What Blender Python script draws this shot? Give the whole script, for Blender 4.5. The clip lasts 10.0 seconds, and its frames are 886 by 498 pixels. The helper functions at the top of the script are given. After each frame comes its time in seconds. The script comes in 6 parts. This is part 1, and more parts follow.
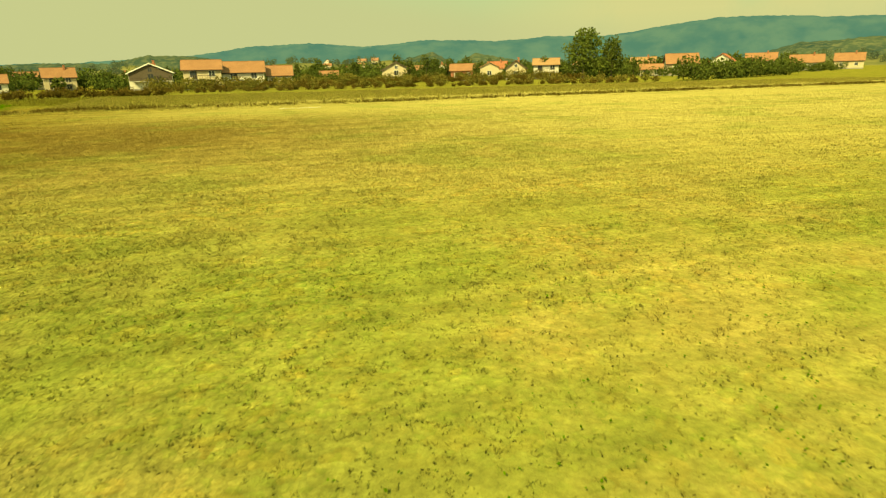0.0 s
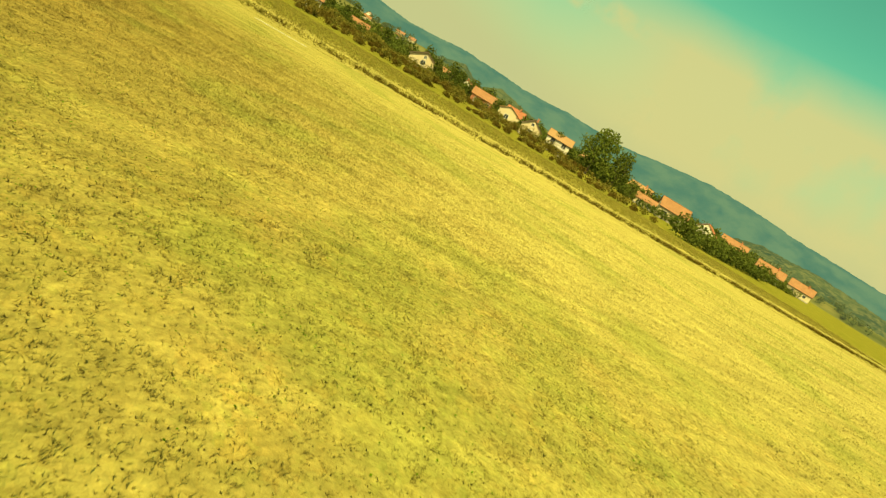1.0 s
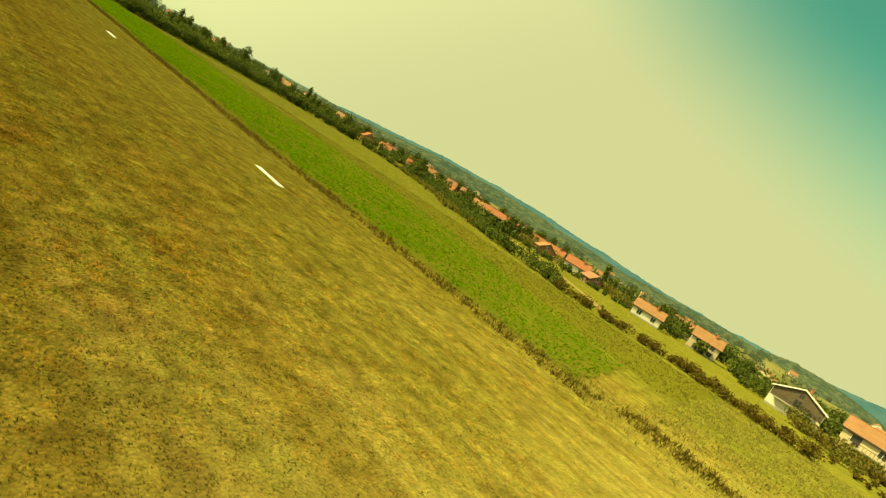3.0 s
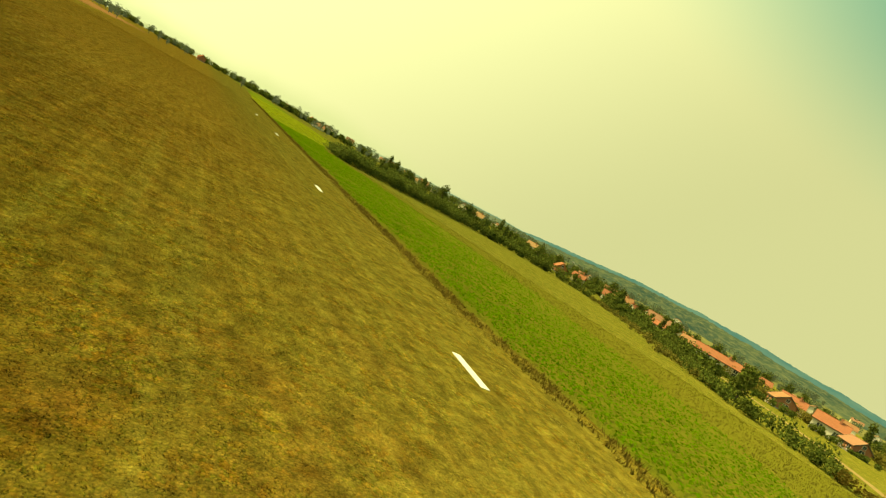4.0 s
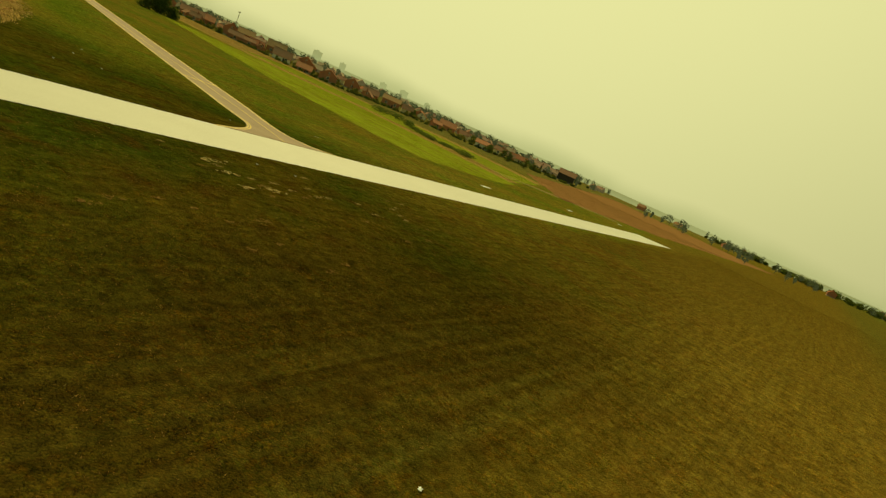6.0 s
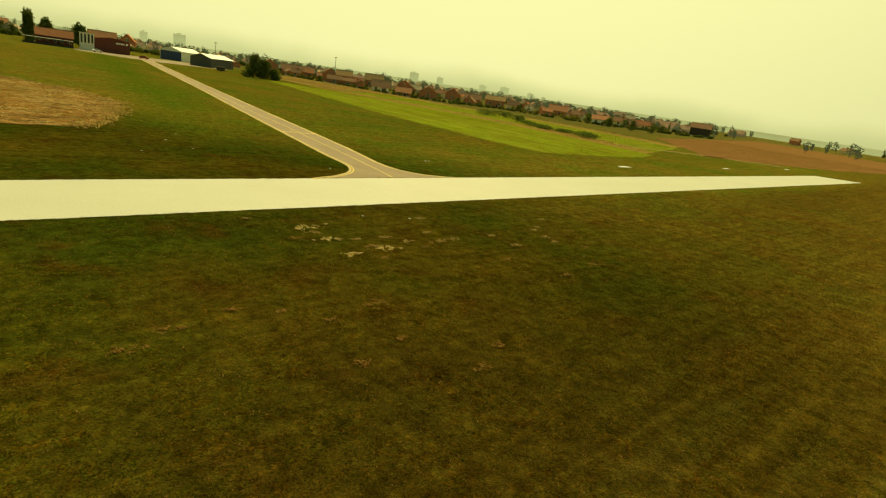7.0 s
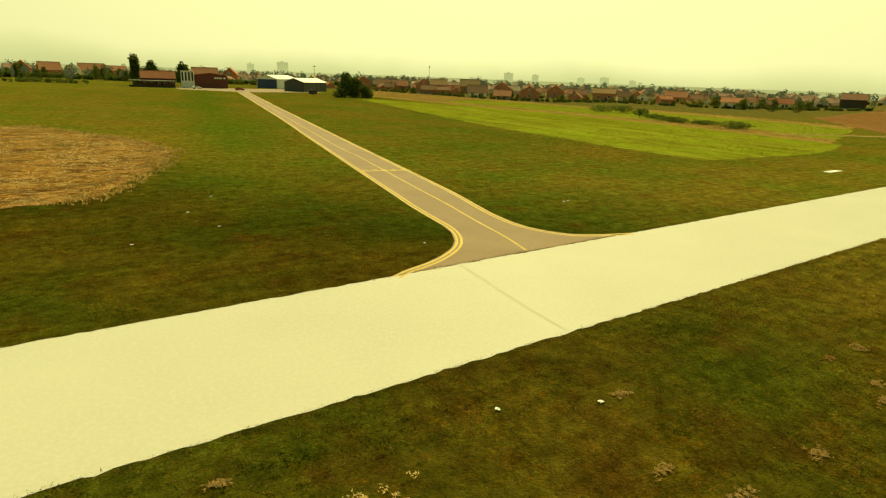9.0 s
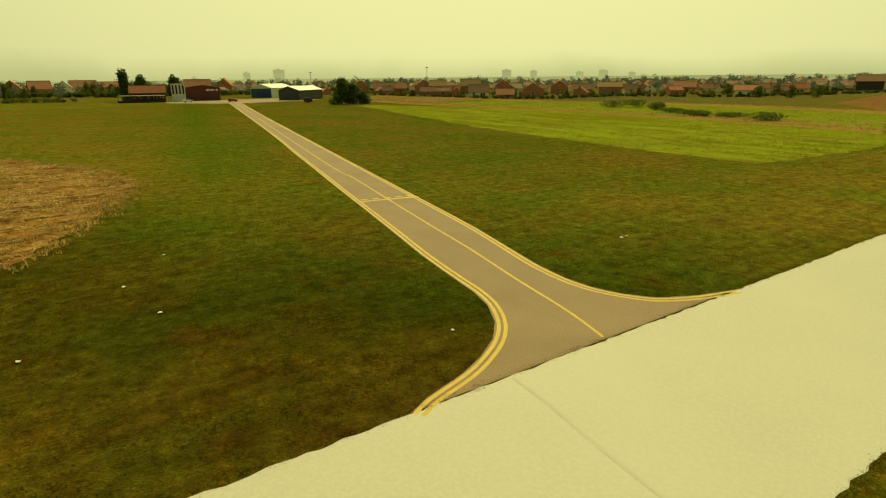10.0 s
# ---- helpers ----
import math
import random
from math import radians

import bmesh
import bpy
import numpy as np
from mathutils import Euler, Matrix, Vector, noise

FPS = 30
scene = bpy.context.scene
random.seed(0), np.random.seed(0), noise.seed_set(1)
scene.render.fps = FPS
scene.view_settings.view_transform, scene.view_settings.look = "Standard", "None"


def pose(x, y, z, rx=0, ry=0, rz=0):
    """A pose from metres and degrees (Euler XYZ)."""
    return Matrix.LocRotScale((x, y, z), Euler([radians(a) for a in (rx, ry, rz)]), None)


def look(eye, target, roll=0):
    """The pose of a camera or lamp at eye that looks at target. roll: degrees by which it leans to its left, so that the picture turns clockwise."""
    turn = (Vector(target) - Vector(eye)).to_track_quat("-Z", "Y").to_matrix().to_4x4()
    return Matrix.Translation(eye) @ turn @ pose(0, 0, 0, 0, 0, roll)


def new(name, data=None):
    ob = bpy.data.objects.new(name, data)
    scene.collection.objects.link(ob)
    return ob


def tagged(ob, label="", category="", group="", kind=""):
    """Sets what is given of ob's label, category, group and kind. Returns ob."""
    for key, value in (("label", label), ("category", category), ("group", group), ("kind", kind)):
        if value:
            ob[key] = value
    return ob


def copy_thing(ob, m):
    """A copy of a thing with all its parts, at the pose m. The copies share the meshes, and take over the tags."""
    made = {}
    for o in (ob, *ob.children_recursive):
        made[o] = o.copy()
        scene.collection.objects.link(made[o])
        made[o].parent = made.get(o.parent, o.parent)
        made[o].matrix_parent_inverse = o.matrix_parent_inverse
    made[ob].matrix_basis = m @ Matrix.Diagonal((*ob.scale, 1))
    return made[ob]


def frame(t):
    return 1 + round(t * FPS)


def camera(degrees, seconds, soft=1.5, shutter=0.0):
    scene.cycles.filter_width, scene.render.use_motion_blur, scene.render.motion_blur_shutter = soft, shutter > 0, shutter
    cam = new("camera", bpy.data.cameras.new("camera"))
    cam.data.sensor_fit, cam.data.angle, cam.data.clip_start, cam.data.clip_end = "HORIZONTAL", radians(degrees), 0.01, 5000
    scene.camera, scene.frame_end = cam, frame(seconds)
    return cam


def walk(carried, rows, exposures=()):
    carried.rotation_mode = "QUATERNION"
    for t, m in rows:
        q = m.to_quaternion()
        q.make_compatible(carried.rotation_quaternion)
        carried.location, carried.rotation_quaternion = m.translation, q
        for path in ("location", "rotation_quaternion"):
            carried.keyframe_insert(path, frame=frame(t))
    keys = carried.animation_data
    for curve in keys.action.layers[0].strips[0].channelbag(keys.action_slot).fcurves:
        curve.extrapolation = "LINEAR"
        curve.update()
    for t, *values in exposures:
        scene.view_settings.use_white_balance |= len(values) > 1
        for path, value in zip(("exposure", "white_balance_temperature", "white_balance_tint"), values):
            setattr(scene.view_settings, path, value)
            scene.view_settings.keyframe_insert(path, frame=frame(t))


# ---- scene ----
cam = camera(74.6, 10.0, soft=1.2, shutter=0.04)

# flight: seconds, place in metres, heading from +x, pitch and lean in degrees
FLIGHT = [
    (0.0, -87.22, -23.89, 2.55, -106.35, -16.80, -1.42),
    (0.3, -88.44, -27.44, 2.64, -107.29, -16.63, 2.08),
    (0.5, -89.18, -29.80, 2.73, -109.19, -16.28, 9.97),
    (0.8, -90.03, -33.34, 2.88, -112.55, -15.00, 25.20),
    (1.0, -90.23, -35.71, 2.93, -113.02, -14.29, 31.33),
    (1.3, -90.18, -39.30, 2.86, -106.11, -13.73, 33.95),
    (1.5, -90.03, -41.75, 2.82, -99.09, -13.48, 34.78),
    (1.8, -89.44, -45.51, 2.90, -90.87, -11.23, 36.93),
    (2.0, -88.66, -47.97, 3.16, -83.32, -6.18, 38.23),
    (2.2, -87.40, -50.24, 3.64, -73.88, 1.07, 38.62),
    (3.3, -73.27, -57.23, 6.30, -42.97, -7.22, 28.86),
    (3.5, -71.40, -58.21, 6.46, -39.07, -6.92, 28.30),
    (3.7, -69.38, -59.12, 6.57, -34.20, -6.46, 27.84),
    (4.0, -65.97, -60.20, 6.76, -27.74, -4.90, 29.60),
    (4.2, -63.63, -60.65, 6.96, -24.20, -4.35, 31.67),
    (4.5, -60.13, -60.89, 7.40, -17.83, -3.81, 34.97),
    (5.0, -54.54, -59.96, 8.51, -2.14, -3.13, 39.08),
    (5.2, -52.54, -59.13, 9.03, 4.55, -2.94, 39.68),
    (5.5, -49.76, -57.35, 9.76, 16.17, -3.69, 38.47),
    (5.7, -47.99, -55.80, 10.12, 22.39, -6.47, 35.26),
    (6.0, -45.44, -53.33, 10.34, 31.42, -12.07, 24.03),
    (6.2, -43.79, -51.81, 10.26, 36.73, -13.41, 15.89),
    (7.3, -35.08, -42.49, 9.78, 44.70, -16.30, 8.59),
    (7.5, -33.54, -40.55, 9.76, 45.47, -16.07, 11.10),
    (7.8, -31.34, -37.49, 9.78, 45.77, -15.91, 13.80),
    (8.0, -29.94, -35.41, 9.82, 46.94, -16.01, 13.05),
    (8.3, -27.92, -32.31, 9.89, 51.28, -16.39, 7.63),
    (8.5, -26.65, -30.24, 9.93, 54.03, -16.47, 4.55),
    (8.8, -24.87, -27.09, 9.96, 55.34, -16.52, 2.40),
    (9.0, -23.71, -25.01, 10.01, 54.96, -16.52, 2.13),
    (9.3, -21.95, -21.97, 10.16, 55.48, -16.52, 0.89),
    (9.5, -20.79, -19.92, 10.27, 56.22, -16.52, -0.35),
    (9.8, -19.09, -16.70, 10.39, 55.83, -16.54, -0.58),
    (10.0, -17.98, -14.50, 10.46, 55.46, -16.55, -0.58),
]


def aim(x, y, z, heading, pitch, lean):
    a, b = radians(heading), radians(pitch)
    way = Vector((math.cos(a) * math.cos(b), math.sin(a) * math.cos(b), math.sin(b)))
    return look((x, y, z), Vector((x, y, z)) + way, lean)


walk(cam, [(row[0], aim(*row[1:])) for row in FLIGHT],
     [(0.0, 0.14, 17500, -17), (1.0, 0.1, 17500, -15), (2.2, 0.2, 17500, -17), (3.3, 0.36, 17500, -14), (4.5, 0.28, 17500, -13), (5.0, 0.02, 17500, -13),
      (5.5, -0.35, 17500, -10), (6.2, -0.62, 17500, -10), (7.4, -0.1, 17500, -10), (8.5, 0.0, 17500, -10), (9.0, -0.12, 17500, -10), (9.5, -0.28, 17500, -11), (10.0, -0.45, 17500, -10)])


# ---- light ----
SUN_AZ, SUN_EL = 50.0, 45.0
world = bpy.data.worlds.new("sky")
scene.world = world
world.use_nodes = True
wn = world.node_tree.nodes
sky = wn.new("ShaderNodeTexSky")
sky.sky_type = "NISHITA"
sky.sun_disc = False
sky.sun_elevation = radians(SUN_EL)
sky.sun_rotation = radians(90 - SUN_AZ)
sky.air_density, sky.dust_density, sky.ozone_density = 1.0, 0.5, 2.0
# hazy air: cream low over the horizon and round the sun, deep teal high up away from it
def sky_node(kind, **values):
    node = wn.new(kind)
    for key, value in values.items():
        if key == "operation":
            node.operation = value
        elif key == "blend":
            node.data_type, node.blend_type = "RGBA", value
    return node


def sky_ramp(src, lo, hi):
    node = wn.new("ShaderNodeMapRange")
    node.interpolation_type = "SMOOTHSTEP"
    node.inputs["From Min"].default_value, node.inputs["From Max"].default_value = lo, hi
    world.node_tree.links.new(src, node.inputs["Value"])
    return node.outputs["Result"]


sky_link = world.node_tree.links.new
sky_way = wn.new("ShaderNodeTexCoord").outputs["Generated"]
toward = sky_node("ShaderNodeVectorMath", operation="DOT_PRODUCT")
toward.inputs[1].default_value = (math.cos(radians(SUN_AZ)) * math.cos(radians(SUN_EL)), math.sin(radians(SUN_AZ)) * math.cos(radians(SUN_EL)), math.sin(radians(SUN_EL)))
sky_link(sky_way, toward.inputs[0])
up = wn.new("ShaderNodeSeparateXYZ")
sky_link(sky_way, up.inputs[0])
steep = sky_node("ShaderNodeMath", operation="MULTIPLY_ADD")
sky_link(up.outputs["Z"], steep.inputs[0])
steep.inputs[1].default_value = -3.0
sky_link(toward.outputs["Value"], steep.inputs[2])
thick = sky_ramp(steep.outputs[0], -1.4, -0.8)
clear = sky_node("ShaderNodeMix", blend="MULTIPLY")
clear.inputs["Factor"].default_value = 1.0
clear.inputs[7].default_value = (0.42, 1.75, 1.18, 1)
sky_link(sky.outputs[0], clear.inputs[6])
haze = sky_node("ShaderNodeMix", blend="MIX")
haze.inputs[7].default_value = (5.3, 6.1, 5.2, 1)
sky_link(thick, haze.inputs["Factor"])
sky_link(clear.outputs[2], haze.inputs[6])
veil = sky_node("ShaderNodeMix", blend="ADD")
veil.inputs[7].default_value = (7.0, 8.0, 6.8, 1)
sky_link(sky_ramp(toward.outputs["Value"], 0.0, 1.0), veil.inputs["Factor"])
sky_link(haze.outputs[2], veil.inputs[6])
sky_link(veil.outputs[2], wn["Background"].inputs[0])
wn["Background"].inputs[1].default_value = 0.087
sun_data = bpy.data.lights.new("sun", "SUN")
sun_data.energy, sun_data.angle, sun_data.color = 5.0, radians(0.6), (1.0, 0.9, 0.72)
sun_lamp = new("sun", sun_data)
a, e = radians(SUN_AZ), radians(SUN_EL)
sun_lamp.matrix_world = look((60 * math.cos(a), 60 * math.sin(a), 80), Vector((60 * math.cos(a), 60 * math.sin(a), 80)) - Vector((math.cos(a) * math.cos(e), math.sin(a) * math.cos(e), math.sin(e))))


# ---- materials ----
def material(name, colours, scales=(1.0, 9.0), rough=0.85, bump=0.3, metal=0.0, detail=6.0, sheen=0.0, spread=0.35, island=0.0, spec=0.3, seed=0.0, stretch=None):
    """Two or three colours mixed by noise of two sizes (features per metre), with relief of the finer one."""
    m = bpy.data.materials.new(name)
    m.use_nodes = True
    n, l = m.node_tree.nodes, m.node_tree.links
    b = n["Principled BSDF"]
    b.inputs["Roughness"].default_value, b.inputs["Metallic"].default_value = rough, metal
    b.inputs["Specular IOR Level"].default_value = spec
    b.inputs["Diffuse Roughness"].default_value = 0.3
    co = n.new("ShaderNodeNewGeometry").outputs["Position"]
    if stretch:
        sv = n.new("ShaderNodeVectorMath")
        sv.operation = "MULTIPLY"
        sv.inputs[1].default_value = stretch
        l.new(co, sv.inputs[0])
        co = sv.outputs[0]
    def tex(scale, rise=0.6):
        t = n.new("ShaderNodeTexNoise")
        t.noise_dimensions = "4D"
        t.inputs["W"].default_value = seed
        t.inputs["Scale"].default_value, t.inputs["Detail"].default_value, t.inputs["Roughness"].default_value = scale, detail, rise
        l.new(co, t.inputs["Vector"])
        return t.outputs["Fac"]
    def ramp(src, lo, hi):
        r = n.new("ShaderNodeMapRange")
        r.inputs["From Min"].default_value, r.inputs["From Max"].default_value = lo, hi
        l.new(src, r.inputs["Value"])
        return r.outputs["Result"]
    def mix(fac, c1, c2):
        x = n.new("ShaderNodeMix")
        x.data_type = "RGBA"
        l.new(fac, x.inputs["Factor"])
        for c, k in ((c1, 6), (c2, 7)):
            if isinstance(c, tuple):
                x.inputs[k].default_value = (*c, 1)
            else:
                l.new(c, x.inputs[k])
        return x.outputs[2]
    coarse, fine = tex(scales[0]), tex(scales[1], 0.7)
    col = mix(ramp(coarse, 0.5 - spread / 2, 0.5 + spread / 2), colours[0], colours[1])
    if len(colours) > 2:
        col = mix(ramp(fine, 0.45, 0.75), col, colours[2])
    if island:
        info = n.new("ShaderNodeNewGeometry").outputs["Random Per Island"]
        v = n.new("ShaderNodeHueSaturation")
        l.new(ramp(info, -0.0001, 1.0), v.inputs["Fac"])
        mm = n.new("ShaderNodeMapRange")
        mm.inputs["To Min"].default_value, mm.inputs["To Max"].default_value = 1 - island, 1 + island
        l.new(info, mm.inputs["Value"])
        l.new(mm.outputs["Result"], v.inputs["Value"])
        v.inputs["Fac"].default_value = 1.0
        l.remove(v.inputs["Fac"].links[0])
        l.new(col, v.inputs["Color"])
        col = v.outputs["Color"]
    l.new(col, b.inputs["Base Color"])
    if bump:
        bp = n.new("ShaderNodeBump")
        bp.inputs["Strength"].default_value, bp.inputs["Distance"].default_value = bump, 0.5 / scales[1]
        l.new(fine, bp.inputs["Height"])
        l.new(bp.outputs["Normal"], b.inputs["Normal"])
    return m


M = {}
M["concrete"] = material("pale_concrete", [(0.56, 0.53, 0.45), (0.505, 0.475, 0.395), (0.60, 0.57, 0.485)], (0.12, 6.0), bump=0.1, rough=0.7)
M["joint"] = material("dirty_slab_joint", [(0.53, 0.50, 0.42), (0.555, 0.525, 0.445)], (1.5, 8.0), bump=0.1)
M["asphalt"] = material("worn_asphalt", [(0.28, 0.182, 0.118), (0.38, 0.26, 0.168), (0.205, 0.135, 0.092)], (0.22, 14.0), bump=0.15, rough=0.9, spread=0.5)
M["yellow_paint"] = material("yellow_paint", [(0.72, 0.47, 0.09), (0.56, 0.38, 0.10)], (1.5, 20.0), bump=0.05, rough=0.7)
M["white_paint"] = material("white_panel", [(0.8, 0.8, 0.76), (0.68, 0.68, 0.62)], (1.0, 20.0), bump=0.05, rough=0.6)
M["crop"] = material("crop_soil", [(0.12, 0.145, 0.022), (0.18, 0.15, 0.032)], (0.1, 3.0), bump=0.6, spec=0.0)
M["light_crop"] = material("light_crop_ground", [(0.13, 0.165, 0.022), (0.10, 0.145, 0.018), (0.17, 0.17, 0.03)], (0.06, 2.0), bump=0.5, spec=0.0)
M["clover_ground"] = material("clover_ground", [(0.17, 0.14, 0.027), (0.235, 0.28, 0.04), (0.30, 0.325, 0.06)], (0.3, 1.1), bump=0.5, spec=0.0, spread=0.2, stretch=(0.7, 0.14, 1.0))
M["leaf_crop"] = material("crop_leaves", [(0.066, 0.16, 0.012), (0.09, 0.175, 0.016), (0.14, 0.18, 0.024)], (0.08, 2.0), bump=0, spec=0.0, rough=0.9, island=0.35)
M["leaf_clover"] = material("clover_leaves", [(0.235, 0.275, 0.036), (0.17, 0.215, 0.027), (0.31, 0.30, 0.052)], (0.12, 1.0), bump=0, spec=0.0, rough=0.9, island=0.35)
M["stubble"] = material("stubble_soil", [(0.09, 0.036, 0.011), (0.28, 0.12, 0.036), (0.56, 0.38, 0.18)], (0.45, 1.3), bump=0.5, spec=0.0, spread=0.11, stretch=(0.5, 1.0, 1.0))
M["track"] = material("pale_earth", [(0.30, 0.2, 0.09), (0.38, 0.27, 0.14), (0.22, 0.15, 0.06)], (0.3, 3.0), bump=0.4, spec=0.0)
M["dry_field"] = material("dry_field", [(0.27, 0.13, 0.056), (0.22, 0.105, 0.045), (0.31, 0.16, 0.075)], (0.05, 2.0), bump=0.5, spec=0.0)
M["rough_grass"] = material("rough_grass_soil", [(0.15, 0.14, 0.026), (0.13, 0.135, 0.022), (0.2, 0.155, 0.035)], (0.15, 4.0), bump=0.6, spec=0.0)
M["green_meadow"] = material("light_meadow", [(0.25, 0.265, 0.045), (0.20, 0.23, 0.038), (0.31, 0.27, 0.06)], (0.08, 2.0), bump=0.5, spec=0.0)
M["dead_field"] = material("dead_grass_soil", [(0.32, 0.20, 0.065), (0.24, 0.17, 0.048), (0.38, 0.23, 0.085)], (0.12, 1.5), bump=0.5, spec=0.0)
M["olive_blade"] = material("olive_hay", [(0.19, 0.165, 0.04), (0.15, 0.14, 0.03), (0.24, 0.19, 0.055)], (0.2, 3.0), bump=0, island=0.3, spec=0.0)
M["dry_blade"] = material("dry_grass", [(0.34, 0.29, 0.09), (0.27, 0.25, 0.06), (0.38, 0.28, 0.10)], (0.2, 3.0), bump=0, island=0.4, spec=0.0)
M["leaf"] = material("bush_leaves", [(0.065, 0.098, 0.024), (0.10, 0.125, 0.032), (0.15, 0.15, 0.045)], (0.15, 2.0), bump=0, spec=0.0, rough=0.9, island=0.5)
M["leaf_dry"] = material("autumn_shrub_leaves", [(0.17, 0.16, 0.04), (0.22, 0.16, 0.05), (0.115, 0.125, 0.032)], (0.12, 1.0), bump=0, spec=0.0, rough=0.9, island=0.5)
M["leaf_light"] = material("poplar_leaves", [(0.11, 0.145, 0.035), (0.15, 0.175, 0.045), (0.075, 0.11, 0.026)], (0.2, 2.0), bump=0, spec=0.0, rough=0.9, island=0.4)
M["bark"] = material("bark", [(0.10, 0.075, 0.05), (0.14, 0.11, 0.08)], (2.0, 12.0), bump=0.6)
M["roof_orange"] = material("orange_roof_tiles", [(0.37, 0.18, 0.10), (0.27, 0.13, 0.075), (0.45, 0.255, 0.15)], (0.5, 5.0), bump=0.4, spec=0.05)
M["roof_town"] = material("weathered_red_roof_tiles", [(0.56, 0.225, 0.135), (0.44, 0.16, 0.095), (0.62, 0.32, 0.21)], (0.4, 5.0), bump=0.4, spec=0.0)
M["roof_red"] = material("red_roof_tiles", [(0.40, 0.15, 0.09), (0.31, 0.115, 0.07), (0.46, 0.2, 0.13)], (0.5, 5.0), bump=0.4, spec=0.0)
M["roof_brown"] = material("brown_roof_tiles", [(0.34, 0.17, 0.11), (0.40, 0.21, 0.14), (0.26, 0.135, 0.095)], (0.5, 5.0), bump=0.4, spec=0.0)
M["roof_tan"] = material("tan_roof_tiles", [(0.40, 0.23, 0.13), (0.34, 0.19, 0.1), (0.46, 0.3, 0.18)], (0.5, 5.0), bump=0.4, spec=0.0)
M["plaster_white"] = material("white_plaster", [(0.74, 0.70, 0.62), (0.62, 0.58, 0.5)], (0.6, 8.0), bump=0.1)
M["plaster_cream"] = material("cream_plaster", [(0.62, 0.52, 0.36), (0.54, 0.45, 0.31)], (0.6, 8.0), bump=0.1)
M["brick"] = material("bare_red_block", [(0.42, 0.18, 0.115), (0.34, 0.135, 0.085), (0.48, 0.24, 0.165)], (1.0, 6.0), bump=0.3, spec=0.0)
M["plaster_grey"] = material("grey_plaster", [(0.36, 0.34, 0.3), (0.3, 0.28, 0.25)], (0.6, 8.0), bump=0.1)
M["dark_red"] = material("dark_red_cladding", [(0.16, 0.035, 0.025), (0.12, 0.03, 0.022)], (0.5, 8.0), bump=0.1, rough=0.6)
M["blue_metal"] = material("blue_sheet_metal", [(0.03, 0.06, 0.16), (0.025, 0.05, 0.12)], (0.8, 10.0), bump=0.05, rough=0.5)
M["dark_metal"] = material("dark_green_sheet_metal", [(0.05, 0.055, 0.05), (0.07, 0.07, 0.06)], (0.8, 10.0), bump=0.05, rough=0.6)
M["straw_pale"] = material("pale_cut_straw", [(0.76, 0.56, 0.28), (0.62, 0.43, 0.19), (0.82, 0.66, 0.38)], (1.0, 9.0), bump=0, island=0.3, spec=0.0)
M["grey_metal"] = material("grey_sheet_metal", [(0.34, 0.35, 0.34), (0.28, 0.29, 0.28)], (0.8, 10.0), bump=0.05, rough=0.5)
M["pale_metal"] = material("pale_sheet_metal", [(0.7, 0.72, 0.68), (0.6, 0.62, 0.58)], (0.4, 10.0), bump=0.05, rough=0.45)
M["teal_roof"] = material("teal_sheet_roof", [(0.2, 0.42, 0.45), (0.24, 0.46, 0.48)], (0.4, 10.0), bump=0.05, rough=0.5)
M["dark"] = material("dark_trim", [(0.03, 0.025, 0.02), (0.045, 0.035, 0.03)], (1.0, 10.0), bump=0.05, rough=0.6)
M["glass"] = material("window_glass", [(0.03, 0.035, 0.04), (0.05, 0.055, 0.06)], (0.5, 1.0), bump=0, rough=0.1, spec=0.6)
M["tyre"] = material("tyre_rubber", [(0.02, 0.02, 0.02), (0.03, 0.03, 0.03)], (5.0, 40.0), bump=0.1)


def upright(m, share=0.55, through_share=0.4):
    """Thin blades stand in a soft mat: their normals lean towards the sky."""
    n, l = m.node_tree.nodes, m.node_tree.links
    add, unit = n.new("ShaderNodeVectorMath"), n.new("ShaderNodeVectorMath")
    add.operation, unit.operation = "MULTIPLY_ADD", "NORMALIZE"
    add.inputs[1].default_value, add.inputs[2].default_value = (1 - share, 1 - share, 1 - share), (0, 0, share)
    l.new(n.new("ShaderNodeNewGeometry").outputs["Normal"], add.inputs[0])
    l.new(add.outputs[0], unit.inputs[0])
    b = n["Principled BSDF"]
    l.new(unit.outputs[0], b.inputs["Normal"])
    # sunlight that comes through the leaf
    glow, both = n.new("ShaderNodeBsdfTranslucent"), n.new("ShaderNodeMixShader")
    both.inputs[0].default_value = through_share
    l.new(b.inputs["Base Color"].links[0].from_socket, glow.inputs["Color"])
    l.new(b.outputs[0], both.inputs[1])
    l.new(glow.outputs[0], both.inputs[2])
    l.new(both.outputs[0], n["Material Output"].inputs["Surface"])


